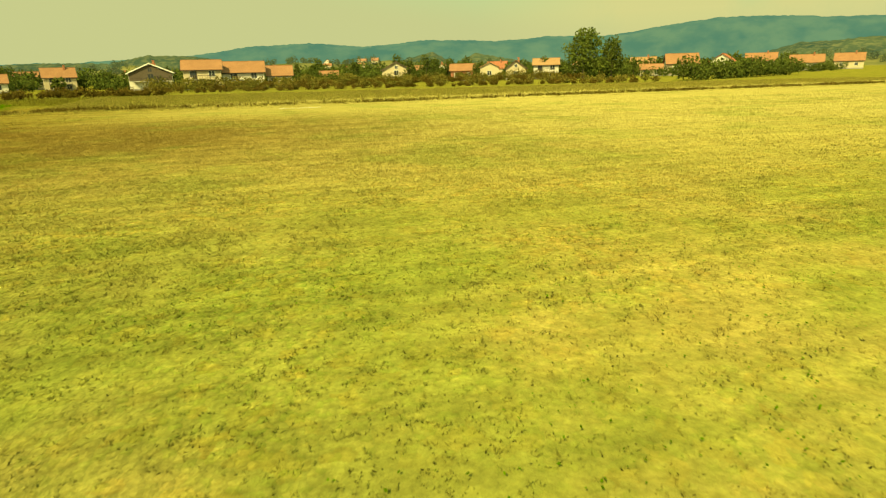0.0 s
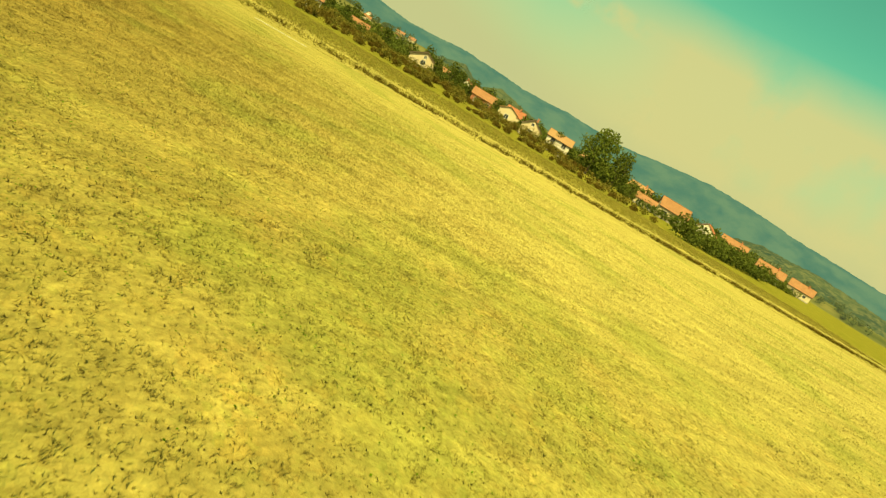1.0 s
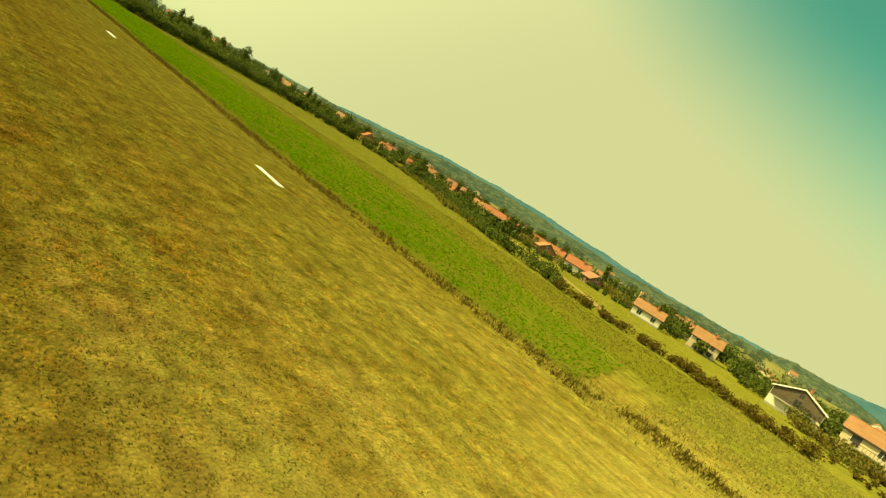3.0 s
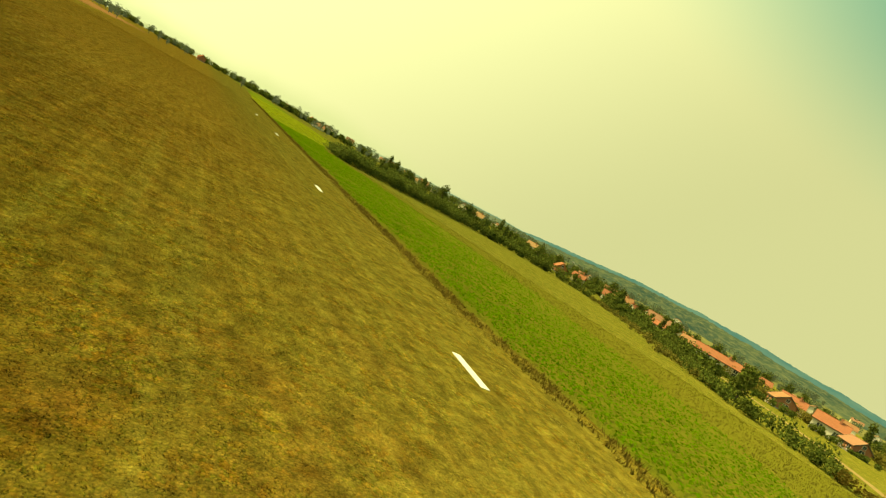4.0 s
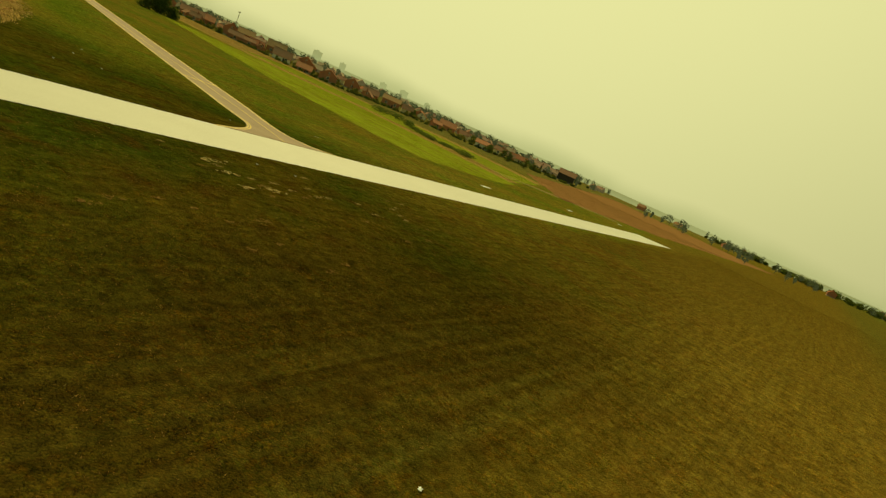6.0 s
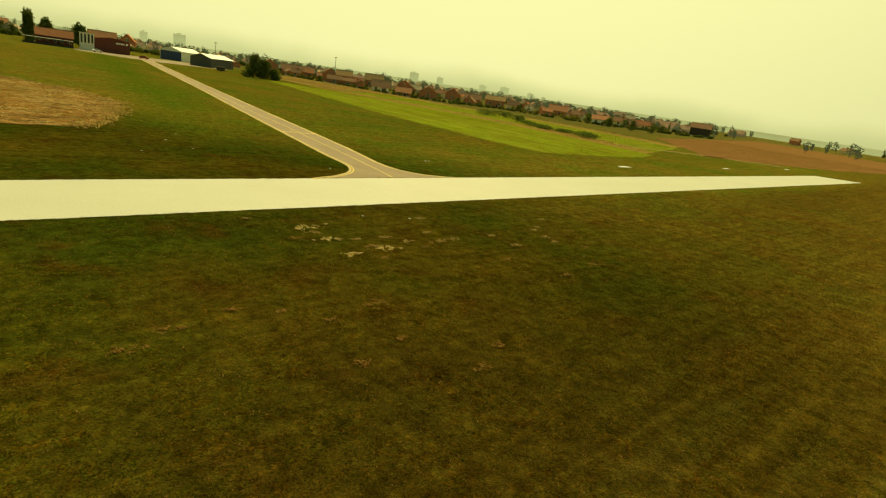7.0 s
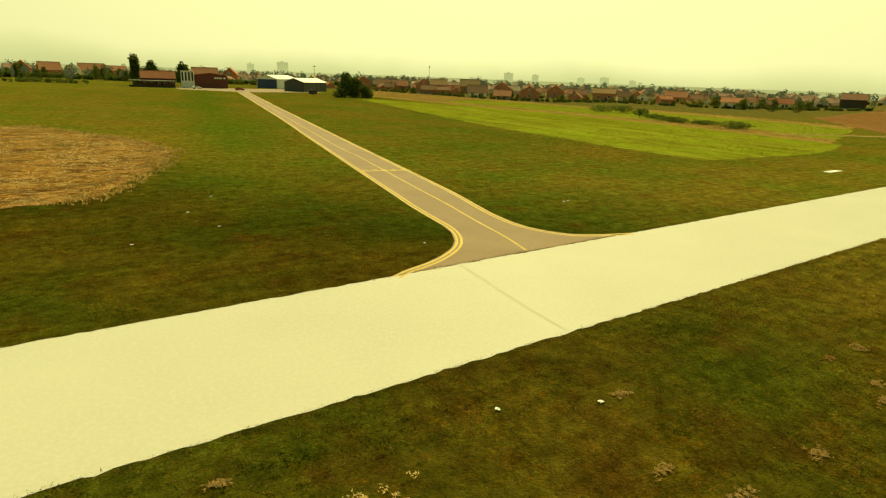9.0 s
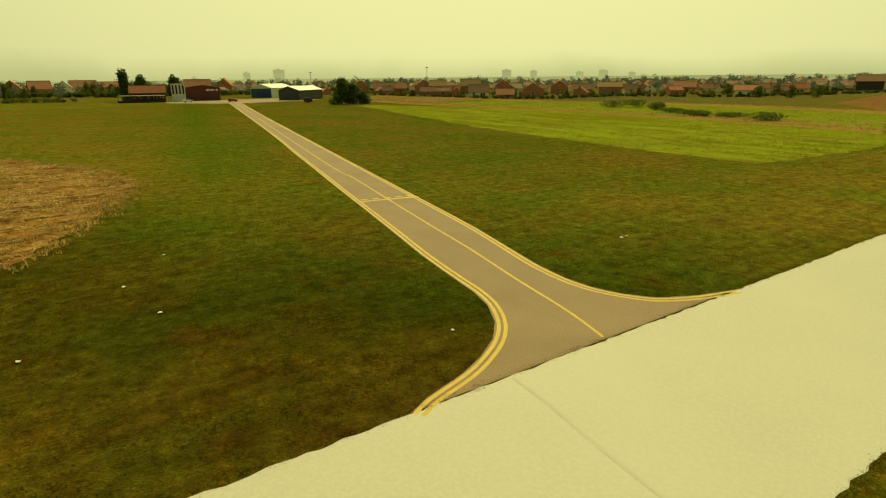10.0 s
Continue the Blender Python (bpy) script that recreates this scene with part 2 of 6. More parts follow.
def grass_material(name, island=0.0, bump=0.0, lift=1.0):
    """Mown meadow: straw-yellow and olive in the south, darker green towards the runway with shade put into the colour,
    with brown thin spots and mowing stripes.
    """
    m = bpy.data.materials.new(name)
    m.use_nodes = True
    n, l = m.node_tree.nodes, m.node_tree.links
    b = n["Principled BSDF"]
    b.inputs["Roughness"].default_value, b.inputs["Specular IOR Level"].default_value = 0.9, 0.0
    b.inputs["Diffuse Roughness"].default_value = 1.0
    geo = n.new("ShaderNodeNewGeometry")
    pos = geo.outputs["Position"]
    xyz = n.new("ShaderNodeSeparateXYZ")
    l.new(pos, xyz.inputs[0])
    def tex(scale, w, det=5.0, rise=0.6, src=pos):
        t = n.new("ShaderNodeTexNoise")
        t.noise_dimensions = "4D"
        t.inputs["W"].default_value, t.inputs["Scale"].default_value = w, scale
        t.inputs["Detail"].default_value, t.inputs["Roughness"].default_value = det, rise
        l.new(src, t.inputs["Vector"])
        return t.outputs["Fac"]
    def ramp(src, lo, hi, a0=0.0, a1=1.0):
        r = n.new("ShaderNodeMapRange")
        for k, v in (("From Min", lo), ("From Max", hi), ("To Min", a0), ("To Max", a1)):
            r.inputs[k].default_value = v
        l.new(src, r.inputs["Value"])
        return r.outputs["Result"]
    def mix(fac, c1, c2):
        x = n.new("ShaderNodeMix")
        x.data_type = "RGBA"
        l.new(fac, x.inputs["Factor"])
        for c, k in ((c1, 6), (c2, 7)):
            if isinstance(c, tuple):
                x.inputs[k].default_value = (c[0] * lift, c[1] * lift, c[2] * lift, 1)
            else:
                l.new(c, x.inputs[k])
        return x.outputs[2]
    def calc(op, p, q):
        x = n.new("ShaderNodeMath")
        x.operation = op
        for k, v in ((0, p), (1, q)):
            if isinstance(v, (int, float)):
                x.inputs[k].default_value = v
            else:
                l.new(v, x.inputs[k])
        return x.outputs[0]
    big, mid, small, speck = tex(0.055, 1.0), tex(0.35, 2.0), tex(2.2, 3.0), tex(9.0, 4.0, 3.0, 0.7)
    # stripes left by the mower, along the strip
    stretch = n.new("ShaderNodeVectorMath")
    stretch.operation = "MULTIPLY"
    stretch.inputs[1].default_value = (0.02, 0.55, 1.0)
    l.new(pos, stretch.inputs[0])
    stripe = tex(1.0, 5.0, 3.0, 0.55, stretch.outputs[0])
    combed = n.new("ShaderNodeVectorMath")
    combed.operation = "MULTIPLY"
    combed.inputs[1].default_value = (0.06, 1.7, 1.0)
    l.new(pos, combed.inputs[0])
    swath = tex(1.0, 6.0, 4.0, 0.6, combed.outputs[0])
    south = mix(ramp(big, 0.38, 0.62), (0.285, 0.232, 0.074), (0.24, 0.212, 0.062))
    south = mix(calc("MULTIPLY", ramp(calc("ADD", xyz.outputs["Y"], calc("MULTIPLY", big, 10.0)), -28.0, -46.0), ramp(calc("ADD", xyz.outputs["X"], calc("MULTIPLY", big, 20.0)), -64.0, -92.0, 0.15, 0.85)), south, (0.37, 0.315, 0.115))
    south = mix(calc("MULTIPLY", ramp(xyz.outputs["Y"], -38.0, -50.0), calc("MULTIPLY", ramp(xyz.outputs["Y"], -72.0, -60.0), ramp(xyz.outputs["X"], -98.0, -84.0, 0.0, 0.85))), south, (0.21, 0.145, 0.045))
    south = mix(ramp(mid, 0.52, 0.70, 0.0, 0.35), south, (0.33, 0.25, 0.09))
    south = mix(ramp(tex(0.22, 7.0), 0.50, 0.62, 0.0, 0.45), south, (0.185, 0.215, 0.056))
    south = mix(calc("MULTIPLY", ramp(xyz.outputs["Y"], -40.0, -31.0, 0.0, 0.6), ramp(mid, 0.38, 0.56)), south, (0.145, 0.18, 0.038))
    middle = mix(ramp(big, 0.38, 0.62), (0.225, 0.142, 0.030), (0.165, 0.114, 0.025))
    middle = mix(ramp(mid, 0.46, 0.64, 0.0, 0.8), middle, (0.20, 0.088, 0.021))
    middle = mix(ramp(tex(0.10, 8.0), 0.52, 0.62, 0.0, 0.5), middle, (0.155, 0.13, 0.025))
    beyond = mix(ramp(big, 0.40, 0.60), (0.315, 0.215, 0.045), (0.20, 0.215, 0.036))
    beyond = mix(ramp(mid, 0.50, 0.70, 0.0, 0.8), beyond, (0.30, 0.16, 0.036))
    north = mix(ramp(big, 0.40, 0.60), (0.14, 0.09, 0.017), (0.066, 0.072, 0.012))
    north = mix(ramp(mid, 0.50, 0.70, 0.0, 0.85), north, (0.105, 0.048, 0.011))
    # darker zone south of the runway: backlit, lens-edge shade put into the colour
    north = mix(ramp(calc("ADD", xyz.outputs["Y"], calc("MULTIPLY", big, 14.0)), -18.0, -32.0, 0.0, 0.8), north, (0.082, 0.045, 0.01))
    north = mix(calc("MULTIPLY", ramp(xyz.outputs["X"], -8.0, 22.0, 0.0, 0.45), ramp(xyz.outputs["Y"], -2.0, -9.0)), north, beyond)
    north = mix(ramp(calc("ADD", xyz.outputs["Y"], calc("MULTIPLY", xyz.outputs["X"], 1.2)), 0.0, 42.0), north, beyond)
    # lighter mown lane beside the taxiway
    lane = calc("ABSOLUTE", calc("ADD", calc("SUBTRACT", xyz.outputs["X"], calc("MULTIPLY", xyz.outputs["Y"], 0.2)), 13.0), 0.0)
    lane = calc("MULTIPLY", ramp(lane, 9.0, 0.5), ramp(xyz.outputs["Y"], 10.0, 60.0))
    north = mix(calc("MULTIPLY", lane, 0.7), north, (0.15, 0.20, 0.028))
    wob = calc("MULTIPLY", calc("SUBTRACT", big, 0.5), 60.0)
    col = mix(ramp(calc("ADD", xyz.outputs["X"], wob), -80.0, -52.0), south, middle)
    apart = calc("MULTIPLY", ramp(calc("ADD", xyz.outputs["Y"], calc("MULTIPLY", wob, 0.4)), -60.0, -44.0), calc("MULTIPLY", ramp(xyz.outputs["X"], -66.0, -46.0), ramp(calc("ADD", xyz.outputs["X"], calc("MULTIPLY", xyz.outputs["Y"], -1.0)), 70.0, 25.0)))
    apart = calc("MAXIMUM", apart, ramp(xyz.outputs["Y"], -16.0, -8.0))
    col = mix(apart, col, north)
    strip = calc("MULTIPLY", ramp(xyz.outputs["X"], -86.0, -66.0), ramp(xyz.outputs["Y"], -28.0, -48.0))
    col = mix(calc("MULTIPLY", ramp(stripe, 0.50, 0.60, 0.0, 0.6), strip), col, (0.15, 0.095, 0.02))
    col = mix(calc("MULTIPLY", ramp(stripe, 0.48, 0.38, 0.0, 0.45), calc("MULTIPLY", strip, ramp(xyz.outputs["Y"], -30.0, -50.0))), col, (0.20, 0.165, 0.04))
    col = mix(calc("MULTIPLY", ramp(calc("ADD", xyz.outputs["Y"], calc("MULTIPLY", wob, 0.3)), -58.0, -72.0, 0.0, 0.7), ramp(xyz.outputs["X"], -75.0, -55.0)), col, (0.165, 0.138, 0.034))
    # sward mixed towards brown at the far end of the strip
    col = mix(calc("MULTIPLY", calc("MULTIPLY", ramp(calc("ADD", xyz.outputs["X"], wob), -58.0, 0.0, 0.0, 0.7), ramp(xyz.outputs["Y"], -76.0, -64.0)), ramp(calc("ADD", xyz.outputs["Y"], calc("MULTIPLY", xyz.outputs["X"], -0.25)), -38.0, -52.0)), col, (0.235, 0.14, 0.033))
    # rough pasture past the crop strip, gardens past the town's edge
    col = mix(ramp(calc("ADD", xyz.outputs["Y"], calc("MULTIPLY", wob, 0.15)), -94.0, -104.0), col, mix(ramp(mid, 0.4, 0.6), (0.195, 0.175, 0.042), (0.15, 0.15, 0.032)))
    town = calc("MULTIPLY", ramp(xyz.outputs["X"], 100.0, 160.0), ramp(xyz.outputs["Y"], 20.0, 110.0))
    col = mix(town, col, mix(ramp(mid, 0.4, 0.6), (0.25, 0.21, 0.06), (0.32, 0.21, 0.07)))
    calm = ramp(xyz.outputs["X"], -64.0, -80.0)
    tone = calc("ADD", calc("MULTIPLY", calc("SUBTRACT", ramp(small, 0.30, 0.70, 0.66, 1.34), 1.0), calc("SUBTRACT", 1.0, calc("MULTIPLY", calm, 0.6))), 1.0)
    tone = calc("MULTIPLY", tone, ramp(speck, 0.25, 0.75, 0.7, 1.3))
    tone = calc("MULTIPLY", tone, calc("ADD", calc("MULTIPLY", calc("SUBTRACT", ramp(tex(0.9, 9.0), 0.34, 0.66, 0.72, 1.28), 1.0), calc("SUBTRACT", 1.0, calc("MULTIPLY", calm, 0.7))), 1.0))
    tone = calc("MULTIPLY", tone, ramp(swath, 0.36, 0.64, 0.86, 1.14))
    # tufts left by the mower: each one yellower, browner or greener than the next, with the shade in the gaps between
    # put into the colour
    def tufts(scale):
        warp = n.new("ShaderNodeVectorMath")
        warp.operation = "MULTIPLY_ADD"
        wt = n.new("ShaderNodeTexNoise")
        wt.inputs["Scale"].default_value, wt.inputs["Detail"].default_value = scale * 1.7, 2.0
        l.new(pos, wt.inputs["Vector"])
        l.new(wt.outputs["Color"], warp.inputs[0])
        warp.inputs[1].default_value = (0.9 / scale,) * 3
        l.new(pos, warp.inputs[2])
        cell = n.new("ShaderNodeTexVoronoi")
        cell.voronoi_dimensions = "2D"
        cell.inputs["Scale"].default_value = scale
        l.new(warp.outputs[0], cell.inputs["Vector"])
        rgb = n.new("ShaderNodeSeparateColor")
        l.new(cell.outputs["Color"], rgb.inputs[0])
        return cell.outputs["Distance"], rgb.outputs
    gap, pick = tufts(5.0)
    gap2, pick2 = tufts(13.0)
    def tinted(src, tint):
        x = n.new("ShaderNodeVectorMath")
        x.operation = "MULTIPLY"
        l.new(src, x.inputs[0])
        x.inputs[1].default_value = tint
        return x.outputs[0]
    patchy = ramp(tex(0.6, 11.0), 0.40, 0.62, 0.25, 1.0)
    rough_ = calc("MULTIPLY", patchy, calc("SUBTRACT", 1.0, calc("MULTIPLY", calm, calc("ADD", 0.5, ramp(xyz.outputs["Y"], -36.0, -46.0, 0.0, 0.3)))))
    col = mix(calc("MULTIPLY", ramp(pick[2], 0.60, 0.86, 0.0, 0.75), rough_), col, tinted(col, (1.18, 0.88, 0.75)))
    col = mix(calc("MULTIPLY", ramp(pick2[2], 0.34, 0.12, 0.0, 0.7), rough_), col, tinted(col, (0.62, 0.88, 0.6)))
    col = mix(calc("MULTIPLY", ramp(pick2[0], 0.80, 0.95, 0.0, 0.6), rough_), col, tinted(col, (1.7, 1.5, 1.5)))
    def swing(src, lo, hi, a0, a1):
        return calc("ADD", calc("MULTIPLY", calc("SUBTRACT", ramp(src, lo, hi, a0, a1), 1.0), rough_), 1.0)
    tone = calc("MULTIPLY", tone, swing(pick[1], 0.0, 1.0, 0.84, 1.2))
    tone = calc("MULTIPLY", tone, swing(gap2, 0.15, 0.75, 1.15, 0.76))
    tone = calc("MULTIPLY", tone, swing(gap, 0.15, 0.8, 1.13, 0.8))
    if island:
        tone = calc("MULTIPLY", tone, ramp(geo.outputs["Random Per Island"], 0.0, 1.0, 1 - island, 1 + island))
    v = n.new("ShaderNodeVectorMath")
    v.operation = "SCALE"
    l.new(col, v.inputs[0])
    l.new(tone, v.inputs["Scale"])
    l.new(v.outputs[0], b.inputs["Base Color"])
    if island:
        upright(m, 0.82, 0.3)
    if bump:
        bp = n.new("ShaderNodeBump")
        bp.inputs["Strength"].default_value, bp.inputs["Distance"].default_value = bump, 0.08
        l.new(calc("SUBTRACT", calc("ADD", speck, small), calc("ADD", gap, gap2)), bp.inputs["Height"])
        l.new(bp.outputs["Normal"], b.inputs["Normal"])
    return m


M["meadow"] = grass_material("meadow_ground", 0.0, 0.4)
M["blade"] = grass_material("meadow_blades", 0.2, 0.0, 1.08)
M["weed"] = material("brown_weeds", [(0.15, 0.105, 0.028), (0.11, 0.09, 0.021), (0.19, 0.115, 0.038)], (0.2, 3.0), bump=0, island=0.4, spec=0.0)
M["dry_brown"] = material("brown_dead_grass", [(0.52, 0.33, 0.13), (0.40, 0.27, 0.095), (0.6, 0.42, 0.19)], (0.08, 1.5), bump=0, island=0.4, spec=0.0)
M["dead"] = material("rusty_dead_grass", [(0.32, 0.16, 0.055), (0.22, 0.12, 0.036), (0.42, 0.25, 0.10)], (0.3, 3.0), bump=0, island=0.4, spec=0.0)
M["straw"] = material("dead_straw", [(0.42, 0.27, 0.11), (0.3, 0.18, 0.065), (0.52, 0.38, 0.19)], (1.0, 9.0), bump=0, island=0.35, spec=0.0)
M["maize"] = material("dry_maize", [(0.30, 0.16, 0.066), (0.26, 0.14, 0.056), (0.34, 0.195, 0.09)], (0.05, 1.0), bump=0, island=0.25, spec=0.0)
for key in ("weed", "dead", "olive_blade", "dry_brown", "dry_blade", "straw", "straw_pale", "maize", "leaf_crop", "leaf_clover", "leaf", "leaf_dry", "leaf_light"):
    upright(M[key], 0.5 if key in ("leaf", "leaf_dry", "leaf_light") else 0.72)


def haze_glow_material(name, c1, c2, scale, glow, strength, *more):
    """Slopes, trees and buildings far off in hazy air: the haze is put into their own material as a faint glow."""
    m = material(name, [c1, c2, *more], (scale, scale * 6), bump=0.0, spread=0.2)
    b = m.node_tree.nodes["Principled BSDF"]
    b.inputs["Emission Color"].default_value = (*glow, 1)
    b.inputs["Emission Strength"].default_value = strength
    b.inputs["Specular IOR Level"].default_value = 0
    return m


# blue-green haze put into the slopes as emission
M["hill_far"] = haze_glow_material("hazy_mountain", (0.01, 0.028, 0.02), (0.04, 0.06, 0.035), 0.006, (0.04, 0.125, 0.16), 1.25)
M["hill_mid"] = haze_glow_material("wooded_hill", (0.012, 0.028, 0.018), (0.05, 0.065, 0.03), 0.012, (0.07, 0.16, 0.16), 0.3, (0.17, 0.155, 0.07))
M["slope"] = haze_glow_material("patchwork_slope", (0.075, 0.085, 0.03), (0.22, 0.19, 0.07), 0.006, (0.10, 0.16, 0.13), 0.16, (0.05, 0.07, 0.025))


# ---- building blocks ----
def mesh_object(name, verts, faces, mat, parent=None):
    me = bpy.data.meshes.new(name)
    me.from_pydata([tuple(v) for v in verts], [], faces)
    me.update()
    if mat:
        me.materials.append(mat)
    ob = new(name, me)
    ob.parent = parent
    return ob


def quads_object(name, verts, mat, parent=None, per=4):
    """One mesh of separate faces: verts is an array of n x per x 3."""
    v = np.asarray(verts, dtype=np.float32).reshape(-1, 3)
    count = len(v) // per
    me = bpy.data.meshes.new(name)
    me.vertices.add(len(v))
    me.vertices.foreach_set("co", v.ravel())
    me.loops.add(len(v))
    me.loops.foreach_set("vertex_index", np.arange(len(v), dtype=np.int32))
    me.polygons.add(count)
    me.polygons.foreach_set("loop_start", np.arange(0, len(v), per, dtype=np.int32))
    me.update(calc_edges=True)
    me.materials.append(mat)
    ob = new(name, me)
    ob.parent = parent
    return ob


def part(name, bm, mat, parent, label=""):
    me = bpy.data.meshes.new(name)
    bm.to_mesh(me)
    bm.free()
    me.materials.append(mat)
    ob = new(name, me)
    ob.parent = parent
    return tagged(ob, label)


def box_bm(*boxes, bevel=0.0):
    """Boxes given as (x0, y0, z0, x1, y1, z1)."""
    bm = bmesh.new()
    for x0, y0, z0, x1, y1, z1 in boxes:
        m = Matrix.LocRotScale(((x0 + x1) / 2, (y0 + y1) / 2, (z0 + z1) / 2), None, (abs(x1 - x0), abs(y1 - y0), abs(z1 - z0)))
        bmesh.ops.create_cube(bm, size=1, matrix=m)
    if bevel:
        bmesh.ops.bevel(bm, geom=bm.edges[:], offset=bevel, segments=1, affect="EDGES")
    return bm


def holder(name, x, y, rot, z=0.0):
    ob = new(name)
    ob.matrix_basis = pose(x, y, z, 0, 0, rot)
    ob.empty_display_size = 0.5
    return ob


def uneven(points, step=2.0, amount=0.4, seed=1):
    """A closed outline with its sides cut into steps and made uneven."""
    out, rng = [], np.random.RandomState(seed)
    for (x0, y0), (x1, y1) in zip(points, points[1:] + points[:1]):
        n = max(1, int(math.hypot(x1 - x0, y1 - y0) / step))
        for k in range(n):
            s = k / n
            out.append((x0 + (x1 - x0) * s + rng.uniform(-amount, amount), y0 + (y1 - y0) * s + rng.uniform(-amount, amount)))
    return out


def sheet(name, outline, z, mat, label="", thick=0.0):
    bm = bmesh.new()
    f = bm.faces.new([bm.verts.new((x, y, z)) for x, y in outline])
    if f.normal.z < 0:
        f.normal_flip()
    if thick:
        r = bmesh.ops.extrude_face_region(bm, geom=[f])
        for v in [g for g in r["geom"] if isinstance(g, bmesh.types.BMVert)]:
            v.co.z -= thick
        bmesh.ops.recalc_face_normals(bm, faces=bm.faces[:])
    bmesh.ops.triangulate(bm, faces=[g for g in bm.faces if len(g.verts) > 4])
    ob = part(name, bm, mat, None)
    return tagged(ob, label, name.replace("_", " "), kind="structure")


def inside(px, py, poly):
    hit = np.zeros(len(px), bool)
    for (x0, y0), (x1, y1) in zip(poly, poly[1:] + poly[:1]):
        c = (y0 > py) != (y1 > py)
        with np.errstate(divide="ignore", invalid="ignore"):
            hit ^= c & (px < (x1 - x0) * (py - y0) / (y1 - y0 + 1e-12) + x0)
    return hit


# ---- ground ----
GROUND_R = 4600.0
rings = [0, 30, 60, 100, 160, 240, 350, 500, 800, 1300, 2200, 3300, GROUND_R]
gv, gf = [(0, 0, 0)], []
SEG = 72
for r in rings[1:]:
    gv += [(r * math.cos(2 * math.pi * k / SEG), r * math.sin(2 * math.pi * k / SEG), 0) for k in range(SEG)]
for k in range(SEG):
    gf.append((0, 1 + k, 1 + (k + 1) % SEG))
    for j in range(len(rings) - 2):
        p, q = 1 + j * SEG, 1 + (j + 1) * SEG
        gf.append((p + k, q + k, q + (k + 1) % SEG, p + (k + 1) % SEG))
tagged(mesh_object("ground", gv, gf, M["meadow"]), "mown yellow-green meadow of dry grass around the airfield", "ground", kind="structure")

# runway slab with a ragged grass-bitten edge
RUNWAY = uneven([(-420, -9.9), (160, -9.9), (151, -0.3), (-420, -0.3)], 0.4, 0.07, 3)
sheet("runway", RUNWAY, 0.014, M["concrete"], "pale concrete runway with ragged grassy edges", 0.2)

# taxiway with flared mouth
TAXI_L = [(-9.5, -0.25), (-8.58, 0.23), (-6.6, 0.87), (-5.23, 1.54), (-3.81, 2.51), (-2.63, 3.8), (-1.66, 5.55), (-1.1, 7.44), (-0.7, 9.8), (0.15, 14.2), (1.37, 19.4), (3.5, 28.7), (5.4, 37.1), (8.15, 49.0), (11.3, 62.8), (18.4, 93.0), (28.0, 136.0), (55.0, 258.0)]
TAXI_R = [(60.0, 257.0), (34.4, 143.0), (25.5, 102.5), (20.2, 78.3), (15.7, 57.8), (13.0, 45.3), (11.6, 38.8), (10.1, 31.9), (8.42, 24.12), (6.99, 17.72), (5.54, 12.32), (4.57, 8.72), (4.15, 6.04), (4.2, 4.26), (4.68, 2.78), (5.6, 1.42), (7.45, 0.45), (9.69, -0.19)]
sheet("taxiway", TAXI_L + TAXI_R, 0.009, M["asphalt"], "worn brownish asphalt taxiway leading to the hangars", 0.2)


def ribbon(name, pts, width, z, mat, label):
    v, f = [], []
    for i, p in enumerate(pts):
        d = Vector(pts[min(i + 1, len(pts) - 1)]) - Vector(pts[max(i - 1, 0)])
        nrm = Vector((-d.y, d.x)).normalized() * width / 2
        v += [(p[0] + nrm.x, p[1] + nrm.y, z), (p[0] - nrm.x, p[1] - nrm.y, z)]
    f = [(2 * i, 2 * i + 1, 2 * i + 3, 2 * i + 2) for i in range(len(pts) - 1)]
    return tagged(mesh_object(name, v, f, mat), label, "road marking", kind="structure")


def smooth(pts, n=6):
    out = []
    for i in range(len(pts) - 1):
        p0, p1, p2, p3 = (Vector(pts[max(0, min(len(pts) - 1, i + k))]) for k in (-1, 0, 1, 2))
        for s in range(n):
            t = s / n
            out.append(tuple(0.5 * ((2 * p1) + (p2 - p0) * t + (2 * p0 - 5 * p1 + 4 * p2 - p3) * t * t + (3 * p1 - p0 - 3 * p2 + p3) * t ** 3)))
    return out + [tuple(pts[-1])]


def shifted(pts, d):
    out = []
    for i, p in enumerate(pts):
        t = Vector(pts[min(i + 1, len(pts) - 1)]) - Vector(pts[max(i - 1, 0)])
        n = Vector((-t.y, t.x)).normalized()
        out.append((p[0] + n.x * d, p[1] + n.y * d))
    return out


LEFT_C, RIGHT_C = smooth(TAXI_L), smooth(TAXI_R[::-1])
ribbon("edge_line", shifted(LEFT_C, -0.15), 0.17, 0.015, M["yellow_paint"], "yellow double edge line on the taxiway")
ribbon("edge_line", shifted(LEFT_C, -0.45), 0.17, 0.015, M["yellow_paint"], "yellow double edge line on the taxiway")
ribbon("edge_line", shifted(RIGHT_C, 0.15), 0.17, 0.015, M["yellow_paint"], "yellow double edge line on the taxiway")
ribbon("edge_line", shifted(RIGHT_C, 0.45), 0.17, 0.015, M["yellow_paint"], "yellow double edge line on the taxiway")
CENTRE = smooth([(0.01, -0.05), (0.92, 2.99), (1.95, 7.72), (3.37, 13.61), (4.74, 20.24), (6.78, 29.65), (9.57, 42.55), (15.3, 70.44), (57.8, 257.0)])
ribbon("centre_line", CENTRE, 0.15, 0.015, M["yellow_paint"], "thin yellow centre line along the taxiway")

ribbon("holding_line", [(4.45, 30.7), (9.65, 29.5)], 0.4, 0.020, M["yellow_paint"], "pale yellow holding line across the taxiway")
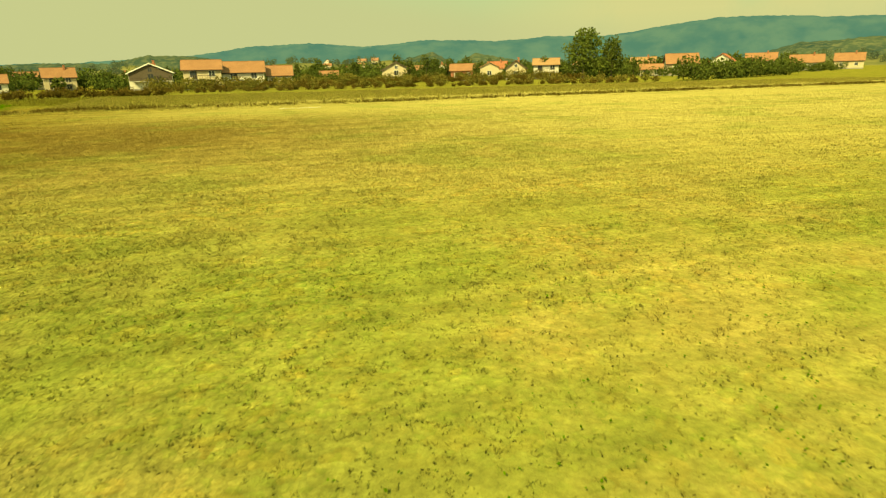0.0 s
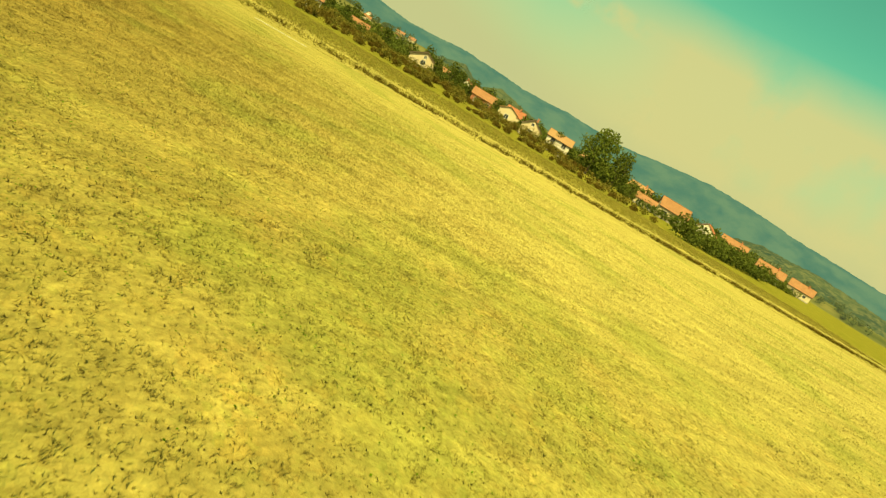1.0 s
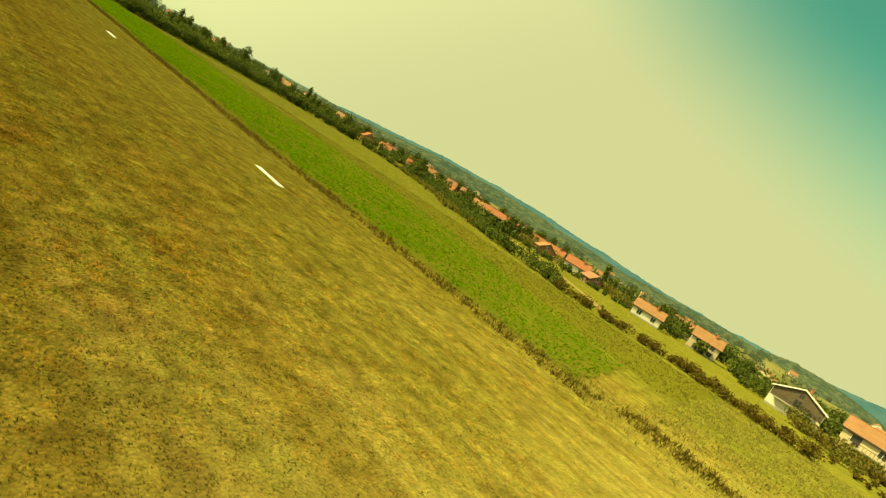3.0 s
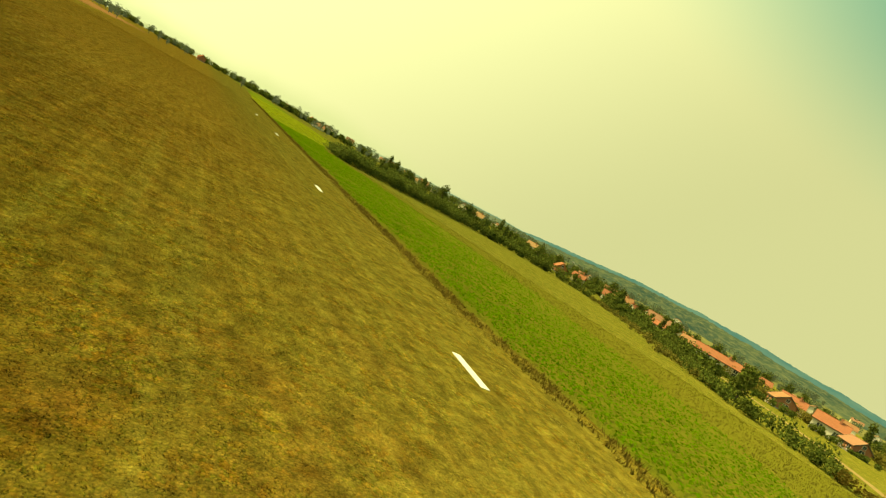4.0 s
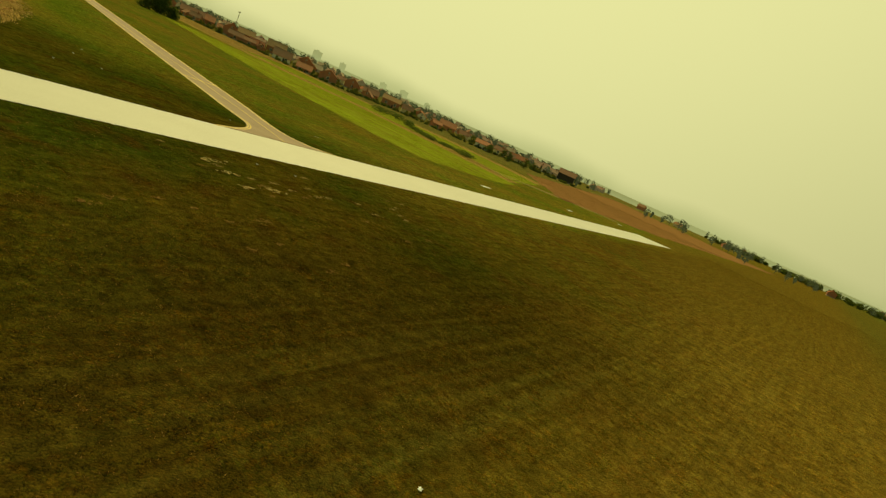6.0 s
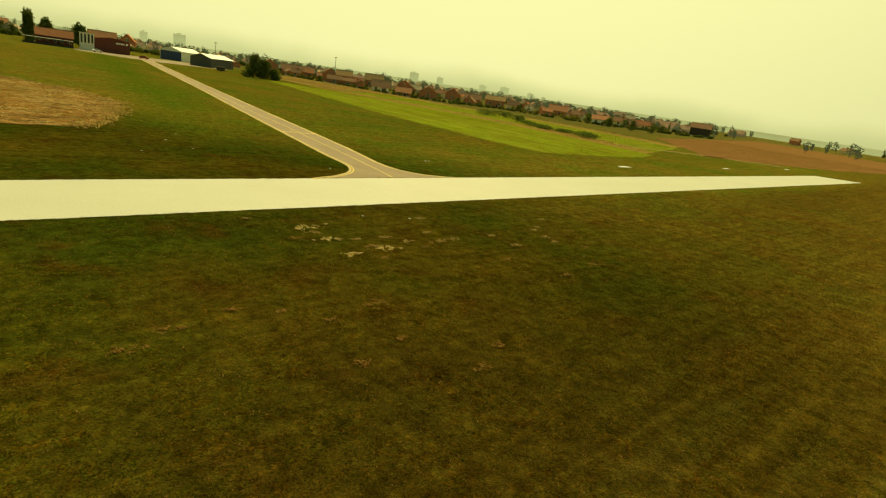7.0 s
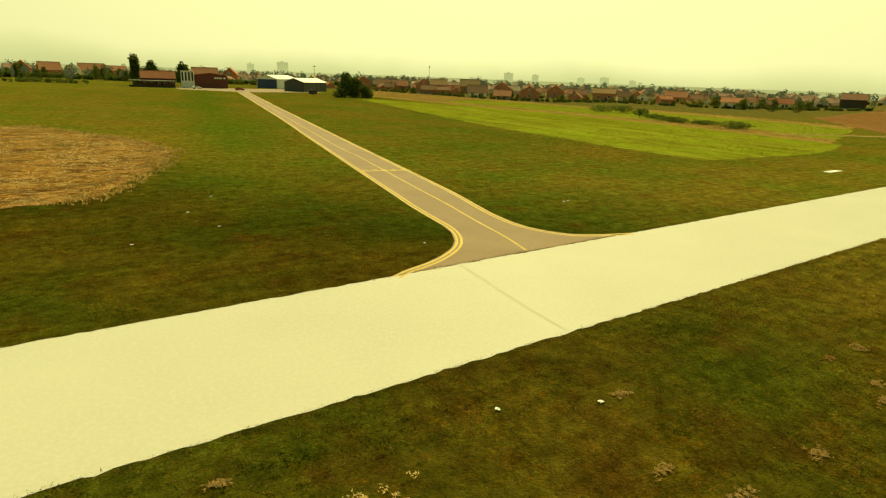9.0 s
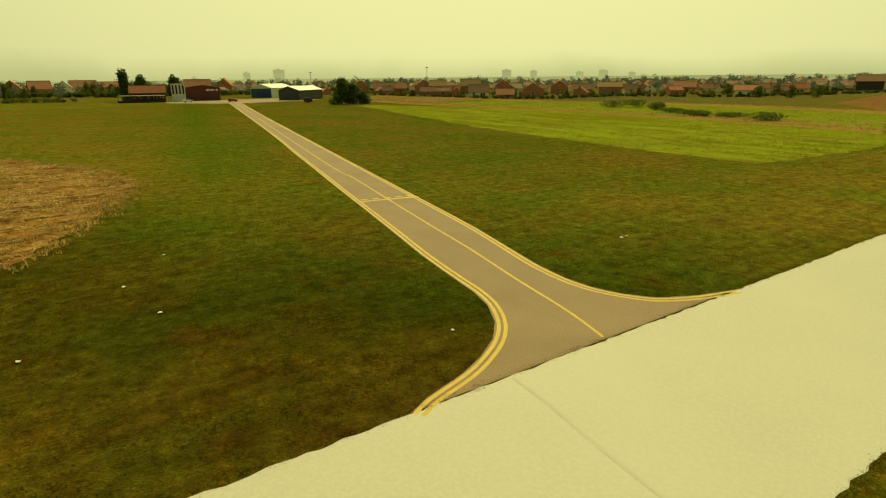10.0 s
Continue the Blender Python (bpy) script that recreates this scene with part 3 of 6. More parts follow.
for k in range(5):
    u = 0.04 + k * 0.2
    ribbon("holding_dash", [(4.6 + 5.2 * u, 31.4 - 1.2 * u), (4.6 + 5.2 * (u + 0.11), 31.4 - 1.2 * (u + 0.11))], 0.34, 0.020, M["yellow_paint"], "pale yellow dash beside the holding line")

ribbon("slab_joint", smooth([(-5.3, -0.45), (-5.5, -2.4), (-6.1, -6.0), (-6.5, -9.7)]), 0.16, 0.019, M["joint"], "faint grey joint across the concrete runway")

# ---- fields ----
YELLOW_S = uneven([(-64, -104), (-30, -112), (5, -116), (35, -114), (70, -108), (104, -100), (112, -104), (74, -119), (42, -127), (17, -131), (-8, -136), (-60, -136)], 2.0, 0.5, 8)
sheet("hay_field", YELLOW_S, 0.02, M["rough_grass"], "yellow-green hay strip behind the crop")
PATCH = uneven([(-20.5, 26), (-18.9, 30), (-16.5, 35), (-13.0, 43), (-9.8, 54), (-11.2, 62), (-15, 73), (-24, 90), (-60, 96), (-75, 60), (-50, 22)], 0.8, 0.32, 5)
sheet("stubble_field", PATCH, 0.02, M["stubble"], "patch of cut straw-brown stubble beside the taxiway")
GREEN_N = uneven([(53, 21), (82, 19), (104, 24), (110, 55), (112, 107), (105, 156), (90, 196), (84, 192), (70, 130), (57, 72), (53, 33)], 2.0, 0.6, 7)
sheet("clover_field", GREEN_N, 0.025, M["clover_ground"], "bright green low crop field beyond the runway")
GREEN_S = uneven([(-64, -86), (-30, -84), (10, -84), (60, -85), (108, -86), (130, -87), (126, -104), (104, -101), (70, -108), (35, -114), (5, -116), (-30, -112), (-60, -104)], 2.0, 0.5, 9)
sheet("crop_field", GREEN_S, 0.025, M["crop"], "bright green leafy crop strip along the airfield")
GREEN_E = uneven([(131, -87), (250, -90), (480, -104), (560, -125), (350, -131), (240, -134), (165, -118), (127, -105)], 4.0, 0.8, 13)
sheet("meadow_field", GREEN_E, 0.024, M["light_crop"], "light yellow-green field beyond the hedge corner")
DRY_NEAR = [(146, 27), (190, 12), (330, -2), (330, 100), (216, 80)]
DRY = uneven([(144, 27), (188, 11), (480, -22), (560, 150), (214, 80)], 8, 1.5, 11)
sheet("maize_field", DRY, 0.03, M["dry_field"], "reddish brown ripe maize field")

WEST = [(106, 27), (110, 57), (112, 110), (109, 150), (107, 180), (107, 230)]
EAST = [(175, 50), (183, 80), (182, 120), (165, 160), (163, 200), (150, 300)]


def between(p, q, rows):
    """A strip of the rough ground between the clover and the town: p and q are shares of its width."""
    lo = [(w[0] + (e_[0] - w[0]) * p, w[1] + (e_[1] - w[1]) * p) for w, e_ in zip(WEST[:rows], EAST[:rows])]
    hi = [(w[0] + (e_[0] - w[0]) * q, w[1] + (e_[1] - w[1]) * q) for w, e_ in zip(WEST[:rows], EAST[:rows])]
    return lo + hi[::-1]


sheet("rough_meadow", uneven(between(0.16, 0.8, 5), 3.0, 0.8, 12), 0.022, M["green_meadow"], "light green rough meadow with scattered bushes")
sheet("dead_grass_field", uneven(between(-0.03, 0.15, 6), 3.0, 0.9, 14), 0.021, M["dead_field"], "brown strip of dead grass behind the clover")
sheet("dead_grass_field", uneven(between(0.81, 1.0, 6), 3.0, 0.9, 15), 0.021, M["dead_field"], "brown strip of dead grass before the town")
sheet("dead_grass_field", uneven([(118, 50), (124, 47), (131, 62), (137, 82), (134, 88), (126, 76)], 2.0, 0.9, 16), 0.027, M["dead_field"], "brown dead weeds round the meadow bushes")

# ---- hills and distance ----
def ridge(name, dist, profile, mat, label, az0, az1, step, rough, seed, depth=0.5):
    """A wooded ridge round the valley: crest height follows the profile of (azimuth, elevation)."""
    rng = np.random.RandomState(seed)
    az = np.arange(az0, az1 + 0.01, step)
    el = np.interp(az, [p[0] for p in profile], [p[1] for p in profile])
    wob = sum(np.interp(az, np.linspace(az0, az1, n), rng.uniform(-1, 1, n)) * amp for n, amp in ((int((az1 - az0) / 6) + 2, 1.0), (int((az1 - az0) / 2) + 2, 0.6), (len(az), 0.35)))
    top = np.maximum(dist * np.tan(np.radians(np.maximum(el + wob * rough, 0.02))), 1.0)
    rows = [(0.0, -0.02), (0.25, 0.30), (0.5, 0.66), (0.75, 0.9), (1.0, 1.0), (1.3, 0.8), (1.7, 0.0)]
    v, f, n = [], [], len(az)
    for k, (s, h) in enumerate(rows):
        for i in range(n):
            r = dist * (1 - depth * 0.25 + depth * 0.25 * s)
            hh = top[i] * h * r / dist * (1 + (rng.uniform(-0.02, 0.02) if 0 < k < 4 else 0))
            a_ = radians(az[i])
            v.append((-60 + r * math.cos(a_), -40 + r * math.sin(a_), hh - 0.5))
    for k in range(len(rows) - 1):
        for i in range(n - 1):
            f.append((k * n + i, k * n + i + 1, (k + 1) * n + i + 1, (k + 1) * n + i))
    ob = mesh_object(name, v, f, mat)
    for poly in ob.data.polygons:
        poly.use_smooth = True
    tagged(ob, label, "hills", kind="structure")
    return v, n


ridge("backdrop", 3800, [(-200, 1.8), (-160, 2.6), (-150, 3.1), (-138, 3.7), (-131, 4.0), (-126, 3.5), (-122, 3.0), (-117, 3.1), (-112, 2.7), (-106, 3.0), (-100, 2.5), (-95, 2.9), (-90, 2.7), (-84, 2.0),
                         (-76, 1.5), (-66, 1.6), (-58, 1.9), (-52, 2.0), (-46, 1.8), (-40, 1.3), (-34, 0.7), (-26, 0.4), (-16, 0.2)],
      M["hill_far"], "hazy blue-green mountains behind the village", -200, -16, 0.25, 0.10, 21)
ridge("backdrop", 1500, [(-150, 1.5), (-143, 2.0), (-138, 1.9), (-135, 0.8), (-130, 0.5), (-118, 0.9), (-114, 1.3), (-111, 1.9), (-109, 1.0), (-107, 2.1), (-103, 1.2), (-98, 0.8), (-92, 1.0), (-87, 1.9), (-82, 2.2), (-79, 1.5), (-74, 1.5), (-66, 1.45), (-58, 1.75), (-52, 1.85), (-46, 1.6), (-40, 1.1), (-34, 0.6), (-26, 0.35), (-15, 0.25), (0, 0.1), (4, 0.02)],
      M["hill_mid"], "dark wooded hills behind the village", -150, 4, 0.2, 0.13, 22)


def cloud_bank(az0, az1, el0, el1, dist, seed, lo, hi, label, puff=0.0016, dense=0.5):
    """A thin bank of fair-weather cloud far behind the hills."""
    nx, ny = 40, 12
    v, f = [], []
    for j in range(ny + 1):
        for i in range(nx + 1):
            a_, e_ = radians(az0 + (az1 - az0) * i / nx), radians(el0 + (el1 - el0) * j / ny)
            v.append((-85 + dist * math.cos(a_) * math.cos(e_), -35 + dist * math.sin(a_) * math.cos(e_), dist * math.sin(e_)))
    for j in range(ny):
        for i in range(nx):
            q = j * (nx + 1) + i
            f.append((q, q + 1, q + nx + 2, q + nx + 1))
    m = bpy.data.materials.new("thin_cloud")
    m.use_nodes = True
    n, l = m.node_tree.nodes, m.node_tree.links
    n.remove(n["Principled BSDF"])
    em, tr, mx_ = n.new("ShaderNodeEmission"), n.new("ShaderNodeBsdfTransparent"), n.new("ShaderNodeMixShader")
    em.inputs[0].default_value, em.inputs[1].default_value = (0.56, 0.58, 0.45, 1), 1.0
    pos = n.new("ShaderNodeNewGeometry").outputs["Position"]
    def tex(scale, det):
        t = n.new("ShaderNodeTexNoise")
        t.noise_dimensions = "4D"
        t.inputs["W"].default_value, t.inputs["Scale"].default_value, t.inputs["Detail"].default_value = seed, scale, det
        l.new(pos, t.inputs["Vector"])
        return t.outputs["Fac"]
    r = n.new("ShaderNodeMapRange")
    r.inputs["From Min"].default_value, r.inputs["From Max"].default_value = lo, hi
    r.inputs["To Max"].default_value = dense
    l.new(tex(puff, 7.0), r.inputs["Value"])
    gen = n.new("ShaderNodeTexCoord").outputs["UV"]
    sep = n.new("ShaderNodeSeparateXYZ")
    l.new(gen, sep.inputs[0])
    def fade(src):
        a1 = n.new("ShaderNodeMath")
        a1.operation = "SUBTRACT"
        l.new(src, a1.inputs[0])
        a1.inputs[1].default_value = 0.5
        a2 = n.new("ShaderNodeMath")
        a2.operation = "ABSOLUTE"
        l.new(a1.outputs[0], a2.inputs[0])
        a3 = n.new("ShaderNodeMapRange")
        a3.inputs["From Min"].default_value, a3.inputs["From Max"].default_value = 0.5, 0.25
        l.new(a2.outputs[0], a3.inputs["Value"])
        return a3.outputs["Result"]
    def times(p_, q_):
        x = n.new("ShaderNodeMath")
        x.operation = "MULTIPLY"
        l.new(p_, x.inputs[0])
        l.new(q_, x.inputs[1])
        return x.outputs[0]
    l.new(times(times(fade(sep.outputs["X"]), fade(sep.outputs["Y"])), r.outputs["Result"]), mx_.inputs[0])
    l.new(tr.outputs[0], mx_.inputs[1])
    l.new(em.outputs[0], mx_.inputs[2])
    l.new(mx_.outputs[0], n["Material Output"].inputs["Surface"])
    ob = mesh_object("cloud", v, f, m)
    uv = ob.data.uv_layers.new(name="UVMap")
    for loop in ob.data.loops:
        k = loop.vertex_index
        uv.data[loop.index].uv = ((k % (nx + 1)) / nx, (k // (nx + 1)) / ny)
    ob.visible_shadow = False
    return tagged(ob, label, "cloud", kind="structure")


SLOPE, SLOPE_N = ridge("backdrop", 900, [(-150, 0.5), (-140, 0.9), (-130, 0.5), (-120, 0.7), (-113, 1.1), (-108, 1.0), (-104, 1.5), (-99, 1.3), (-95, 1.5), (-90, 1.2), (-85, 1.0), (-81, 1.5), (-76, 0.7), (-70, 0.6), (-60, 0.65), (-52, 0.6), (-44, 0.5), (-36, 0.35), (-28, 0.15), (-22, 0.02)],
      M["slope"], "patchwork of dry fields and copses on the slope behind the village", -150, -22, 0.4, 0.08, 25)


def haze_bank(az0, az1, el1, dist, label):
    """A glowing see-through sheet added to imitate bright haze and faint mountains beyond the town, thickest at the
    horizon.
    """
    n_, rows_ = 60, 10
    v, f = [], []
    for j in range(rows_ + 1):
        for i in range(n_ + 1):
            a_, e_ = radians(az0 + (az1 - az0) * i / n_), radians(-0.1 + (el1 + 0.1) * j / rows_)
            v.append((-40 + dist * math.cos(a_), -40 + dist * math.sin(a_), dist * math.tan(e_)))
    for j in range(rows_):
        for i in range(n_):
            q = j * (n_ + 1) + i
            f.append((q, q + 1, q + n_ + 2, q + n_ + 1))
    m = bpy.data.materials.new("haze_glow_sheet")
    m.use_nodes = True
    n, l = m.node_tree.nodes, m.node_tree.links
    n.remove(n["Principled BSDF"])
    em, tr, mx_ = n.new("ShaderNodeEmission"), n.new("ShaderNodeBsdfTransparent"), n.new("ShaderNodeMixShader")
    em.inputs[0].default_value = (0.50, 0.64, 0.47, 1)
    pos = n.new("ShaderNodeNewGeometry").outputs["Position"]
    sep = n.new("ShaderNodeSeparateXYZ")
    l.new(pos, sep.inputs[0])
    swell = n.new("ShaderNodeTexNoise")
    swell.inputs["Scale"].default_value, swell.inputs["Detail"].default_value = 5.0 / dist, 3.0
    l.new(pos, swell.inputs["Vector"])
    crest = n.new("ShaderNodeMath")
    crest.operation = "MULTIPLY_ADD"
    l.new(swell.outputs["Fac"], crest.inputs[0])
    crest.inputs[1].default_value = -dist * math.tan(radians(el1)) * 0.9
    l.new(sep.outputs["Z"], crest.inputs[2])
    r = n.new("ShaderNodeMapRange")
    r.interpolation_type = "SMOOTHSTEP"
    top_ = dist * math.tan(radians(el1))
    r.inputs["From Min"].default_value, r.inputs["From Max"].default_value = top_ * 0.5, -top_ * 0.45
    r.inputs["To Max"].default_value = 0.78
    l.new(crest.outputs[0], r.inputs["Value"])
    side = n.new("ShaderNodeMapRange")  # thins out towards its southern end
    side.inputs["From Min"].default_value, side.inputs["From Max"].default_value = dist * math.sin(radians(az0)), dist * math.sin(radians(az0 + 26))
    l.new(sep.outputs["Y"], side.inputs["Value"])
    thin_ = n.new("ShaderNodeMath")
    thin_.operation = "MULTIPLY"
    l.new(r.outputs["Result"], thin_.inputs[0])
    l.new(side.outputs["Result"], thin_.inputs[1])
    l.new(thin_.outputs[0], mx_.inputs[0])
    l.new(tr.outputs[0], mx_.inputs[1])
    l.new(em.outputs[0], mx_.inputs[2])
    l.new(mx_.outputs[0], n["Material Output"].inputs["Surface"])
    ob = mesh_object("backdrop", v, f, m)
    ob.visible_shadow = False
    return tagged(ob, label, "hills", kind="structure")


haze_bank(-42, 165, 3.0, 950, "glowing see-through haze sheet with faint mountain swells beyond the town")
cloud_bank(-160, -110, 1.0, 16.5, 4600, 3.0, 0.22, 0.50, "thin pale fair-weather cloud bank", 0.0016, 0.9)
for az_, el_, wide_, tall_ in ((-95.9, 21.9, 3.4, 2.4), (-106.7, 13.7, 2.6, 2.0), (-109.0, 14.7, 2.6, 2.4), (-112.3, 15.1, 3.0, 1.8), (-111.1, 11.9, 4.0, 2.0), (-116.5, 12.3, 8.0, 2.4)):
    cloud_bank(az_ - wide_ / 2, az_ + wide_ / 2, el_ - tall_ / 2, el_ + tall_ / 2, 4600, 5.0 + az_, 0.40, 0.74, "small fair-weather cloud", 0.008, 0.75)


# ---- plants ----
def leaf_cloud(rng, centre, radii, n, size, flat=0.0):
    """n small leaf clumps on and in an uneven ellipsoid; returns n x 4 x 3."""
    d = rng.normal(size=(n, 3))
    d /= np.linalg.norm(d, axis=1)[:, None]
    r = rng.uniform(0.55, 1.0, n) ** 0.6
    lump = 1 + 0.22 * np.sin(d[:, 0] * 5 + centre[0]) * np.sin(d[:, 1] * 4 + centre[1]) + 0.15 * np.sin(d[:, 2] * 7 + centre[0] * 3)
    p = np.asarray(centre) + d * np.asarray(radii) * (r * lump)[:, None]
    u = rng.normal(size=(n, 3))
    u /= np.linalg.norm(u, axis=1)[:, None]
    w = np.cross(u, d + rng.normal(size=(n, 3)) * 0.6)
    w /= np.linalg.norm(w, axis=1)[:, None] + 1e-9
    s = size * rng.uniform(0.6, 1.3, n)[:, None]
    q = np.stack([p - u * s, p - w * s * 0.6, p + u * s, p + w * s * 0.6], 1)
    q[:, :, 2] = np.maximum(q[:, :, 2], 0.01)
    return q


def limb_mesh(bm, p0, p1, r0, r1, sides=6):
    ax = (Vector(p1) - Vector(p0)).normalized()
    s = ax.orthogonal().normalized()
    t = ax.cross(s)
    rings_ = []
    for p, r in ((p0, r0), (p1, r1)):
        rings_.append([bm.verts.new(Vector(p) + (s * math.cos(2 * math.pi * k / sides) + t * math.sin(2 * math.pi * k / sides)) * r) for k in range(sides)])
    for k in range(sides):
        bm.faces.new((rings_[0][k], rings_[0][(k + 1) % sides], rings_[1][(k + 1) % sides], rings_[1][k]))


def tree(x, y, height, width, seed, mat="leaf", n=900, leaf=0.32, label="leafy green tree among the houses", column=False, group="trees by the houses", low=0.14):
    rng = np.random.RandomState(seed)
    ob = holder("tree", x, y, rng.uniform(0, 360))
    tagged(ob, label, "tree", group)
    bm = bmesh.new()
    limb_mesh(bm, (0, 0, -0.1), (0, 0, height * 0.35), height * 0.03, height * 0.022, 8)
    limb_mesh(bm, (0, 0, height * 0.35), (0.1, 0.1, height * 0.8), height * 0.022, height * 0.006, 6)
    for k in range(6):
        a_ = k * 1.05 + rng.uniform(-0.3, 0.3)
        h0 = height * rng.uniform(0.25, 0.5)
        limb_mesh(bm, (0, 0, h0), (math.cos(a_) * width * 0.32, math.sin(a_) * width * 0.32, h0 + height * rng.uniform(0.12, 0.3)), height * 0.012, height * 0.004, 5)
    part("trunk", bm, M["bark"], ob, "grey-brown trunk with limbs")
    blobs = []
    m_ = 12 if not column else 8
    for k in range(m_):
        a_ = rng.uniform(0, 6.283)
        s = k / (m_ - 1)
        zc = height * (low + (0.88 - low) * s)
        rad = width * 0.5 * (0.62 if column else (0.45 + 0.35 * math.sin(math.pi * min(1, s * 0.85 + 0.12))))
        off = width * 0.5 * (0.25 if column else 0.6) * (1 - 0.75 * s)
        blobs.append(leaf_cloud(rng, (math.cos(a_) * off, math.sin(a_) * off, zc), (rad, rad, height * 0.17), n // m_, leaf))
    quads_object("crown", np.concatenate(blobs), M[mat], ob)
    return ob


def bush(x, y, height, width, seed, mat="leaf", n=260, leaf=0.22, label="dense green bush at the field edge", group="bushes"):
    rng = np.random.RandomState(seed)
    ob = holder("bush", x, y, rng.uniform(0, 360))
    tagged(ob, label, "bush", group)
    bm = bmesh.new()
    for k in range(4):
        a_ = k * 1.6 + rng.uniform(-0.4, 0.4)
        limb_mesh(bm, (0, 0, -0.05), (math.cos(a_) * width * 0.25, math.sin(a_) * width * 0.25, height * 0.6), 0.05, 0.015, 5)
    part("stem", bm, M["bark"], ob)
    q = [leaf_cloud(rng, (rng.uniform(-0.25, 0.25) * width, rng.uniform(-0.25, 0.25) * width, height * rng.uniform(0.35, 0.62)), (width * 0.36, width * 0.36, height * 0.36), n // 4, leaf) for k in range(4)]
    quads_object("crown", np.concatenate(q), M[mat], ob)
    return ob


def hedge(points, height, width, seed, spacing=2.2, mat="leaf", label="dark green hedge of shrubs", n=200, leaf=0.25):
    """Shrubs grown into one another along a line: one object of stuff."""
    rng = np.random.RandomState(seed)
    q = []
    for (x0, y0), (x1, y1) in zip(points, points[1:]):
        m_ = max(1, int(math.hypot(x1 - x0, y1 - y0) / spacing))
        for i in range(m_):
            s = (i + rng.uniform(0.1, 0.9)) / m_
            h = height * rng.uniform(0.6, 1.2)
            w = h * rng.uniform(0.45, 0.75)
            x, y = x0 + (x1 - x0) * s + rng.uniform(-0.5, 0.5) * width, y0 + (y1 - y0) * s + rng.uniform(-0.5, 0.5) * width
            for k in range(3):
                q.append(leaf_cloud(rng, (x + rng.uniform(-0.5, 0.5) * w, y + rng.uniform(-0.5, 0.5) * w, h * rng.uniform(0.3, 0.62)), (w * 0.8, w * 0.8, h * 0.38), n // 3, leaf))
    return tagged(quads_object("hedge", np.concatenate(q), M[mat], None), label, "hedge", kind="stuff")


# ---- buildings ----
def house(x, y, rot, w, d, eave, top, wall="plaster_white", roof="roof_orange", chimney=0, storeys=1, label="", side_windows=2, gable_windows=1, door=True, overhang=0.5, balcony=False, porch=False, trim="bark", cladding=False, detail=True):
    """A gabled house: ridge along its own x, gables at both ends. w: length, d: depth, top: ridge height."""
    ob = holder("house", x, y, rot)
    tagged(ob, label or "family house with a tiled gable roof", "house", "houses round the airfield")
    hw, hd = w / 2, d / 2
    bm = bmesh.new()
    prof = [(-hd, -0.2), (hd, -0.2), (hd, eave), (0, top - 0.12), (-hd, eave)]
    a_ = [bm.verts.new((-hw, p[0], p[1])) for p in prof]
    b_ = [bm.verts.new((hw, p[0], p[1])) for p in prof]
    bm.faces.new(a_[::-1])
    bm.faces.new(b_)
    for i in range(5):
        bm.faces.new((a_[i], a_[(i + 1) % 5], b_[(i + 1) % 5], b_[i]))
    bmesh.ops.recalc_face_normals(bm, faces=bm.faces[:])
    part("wall", bm, M[wall], ob)
    slope = (top - eave) / hd
    for sgn in (-1, 1):
        bm = bmesh.new()
        o = overhang
        lo = (sgn * (hd + o), eave - slope * o)
        hi = (0.0, top)
        vs = []
        for xx in (-hw - o, hw + o):
            for (yy, zz) in (lo, hi):
                vs += [bm.verts.new((xx, yy, zz)), bm.verts.new((xx, yy, zz + 0.18))]
        for f_ in ((0, 2, 3, 1), (4, 5, 7, 6), (0, 4, 6, 2), (1, 3, 7, 5), (0, 1, 5, 4), (2, 6, 7, 3)):
            bm.faces.new([vs[i] for i in f_])
        bmesh.ops.recalc_face_normals(bm, faces=bm.faces[:])
        part("roof", bm, M[roof], ob)
    part("ridge_cap", box_bm((-hw - overhang, -0.14, top + 0.08, hw + overhang, 0.14, top + 0.26)), M[roof], ob)
    part("plinth", box_bm((-hw - 0.04, -hd - 0.04, -0.2, hw + 0.04, hd + 0.04, 0.45)), M["plaster_grey"], ob)
    per = eave / storeys
    def window(cx, cy, cz, along_x, ww=1.35, hh=1.35):
        if along_x:
            s = 1 if cy > 0 else -1
            fr = part("window", box_bm((cx - ww / 2 - 0.08, cy, cz - hh / 2 - 0.08, cx + ww / 2 + 0.08, cy + s * 0.05, cz + hh / 2 + 0.08)), M["white_paint"], ob, "white window frame")
            part("pane", box_bm((cx - ww / 2, cy + s * 0.03, cz - hh / 2, cx - 0.04, cy + s * 0.07, cz + hh / 2), (cx + 0.04, cy + s * 0.03, cz - hh / 2, cx + ww / 2, cy + s * 0.07, cz + hh / 2)), M["glass"], fr)
        else:
            s = 1 if cx > 0 else -1
            fr = part("window", box_bm((cx, cy - ww / 2 - 0.08, cz - hh / 2 - 0.08, cx + s * 0.05, cy + ww / 2 + 0.08, cz + hh / 2 + 0.08)), M["white_paint"], ob, "white window frame")
            part("pane", box_bm((cx + s * 0.03, cy - ww / 2, cz - hh / 2, cx + s * 0.07, cy - 0.04, cz + hh / 2), (cx + s * 0.03, cy + 0.04, cz - hh / 2, cx + s * 0.07, cy + ww / 2, cz + hh / 2)), M["glass"], fr)
    for st in range(storeys):
        zc = per * st + per * 0.55
        for k in range(side_windows):
            xx = -hw + w * (k + 0.5) / side_windows
            for s in (-1, 1):
                window(xx, s * hd, zc, True)
        for s in (-1, 1):
            for k in range(gable_windows):
                window(s * hw, -hd + d * (k + 0.5) / gable_windows, zc, False)
    if top - eave > 1.8 and side_windows > 0:
        for s in (-1, 1):
            window(s * hw, 0, eave + (top - eave) * 0.32, False, 0.9, 0.9)
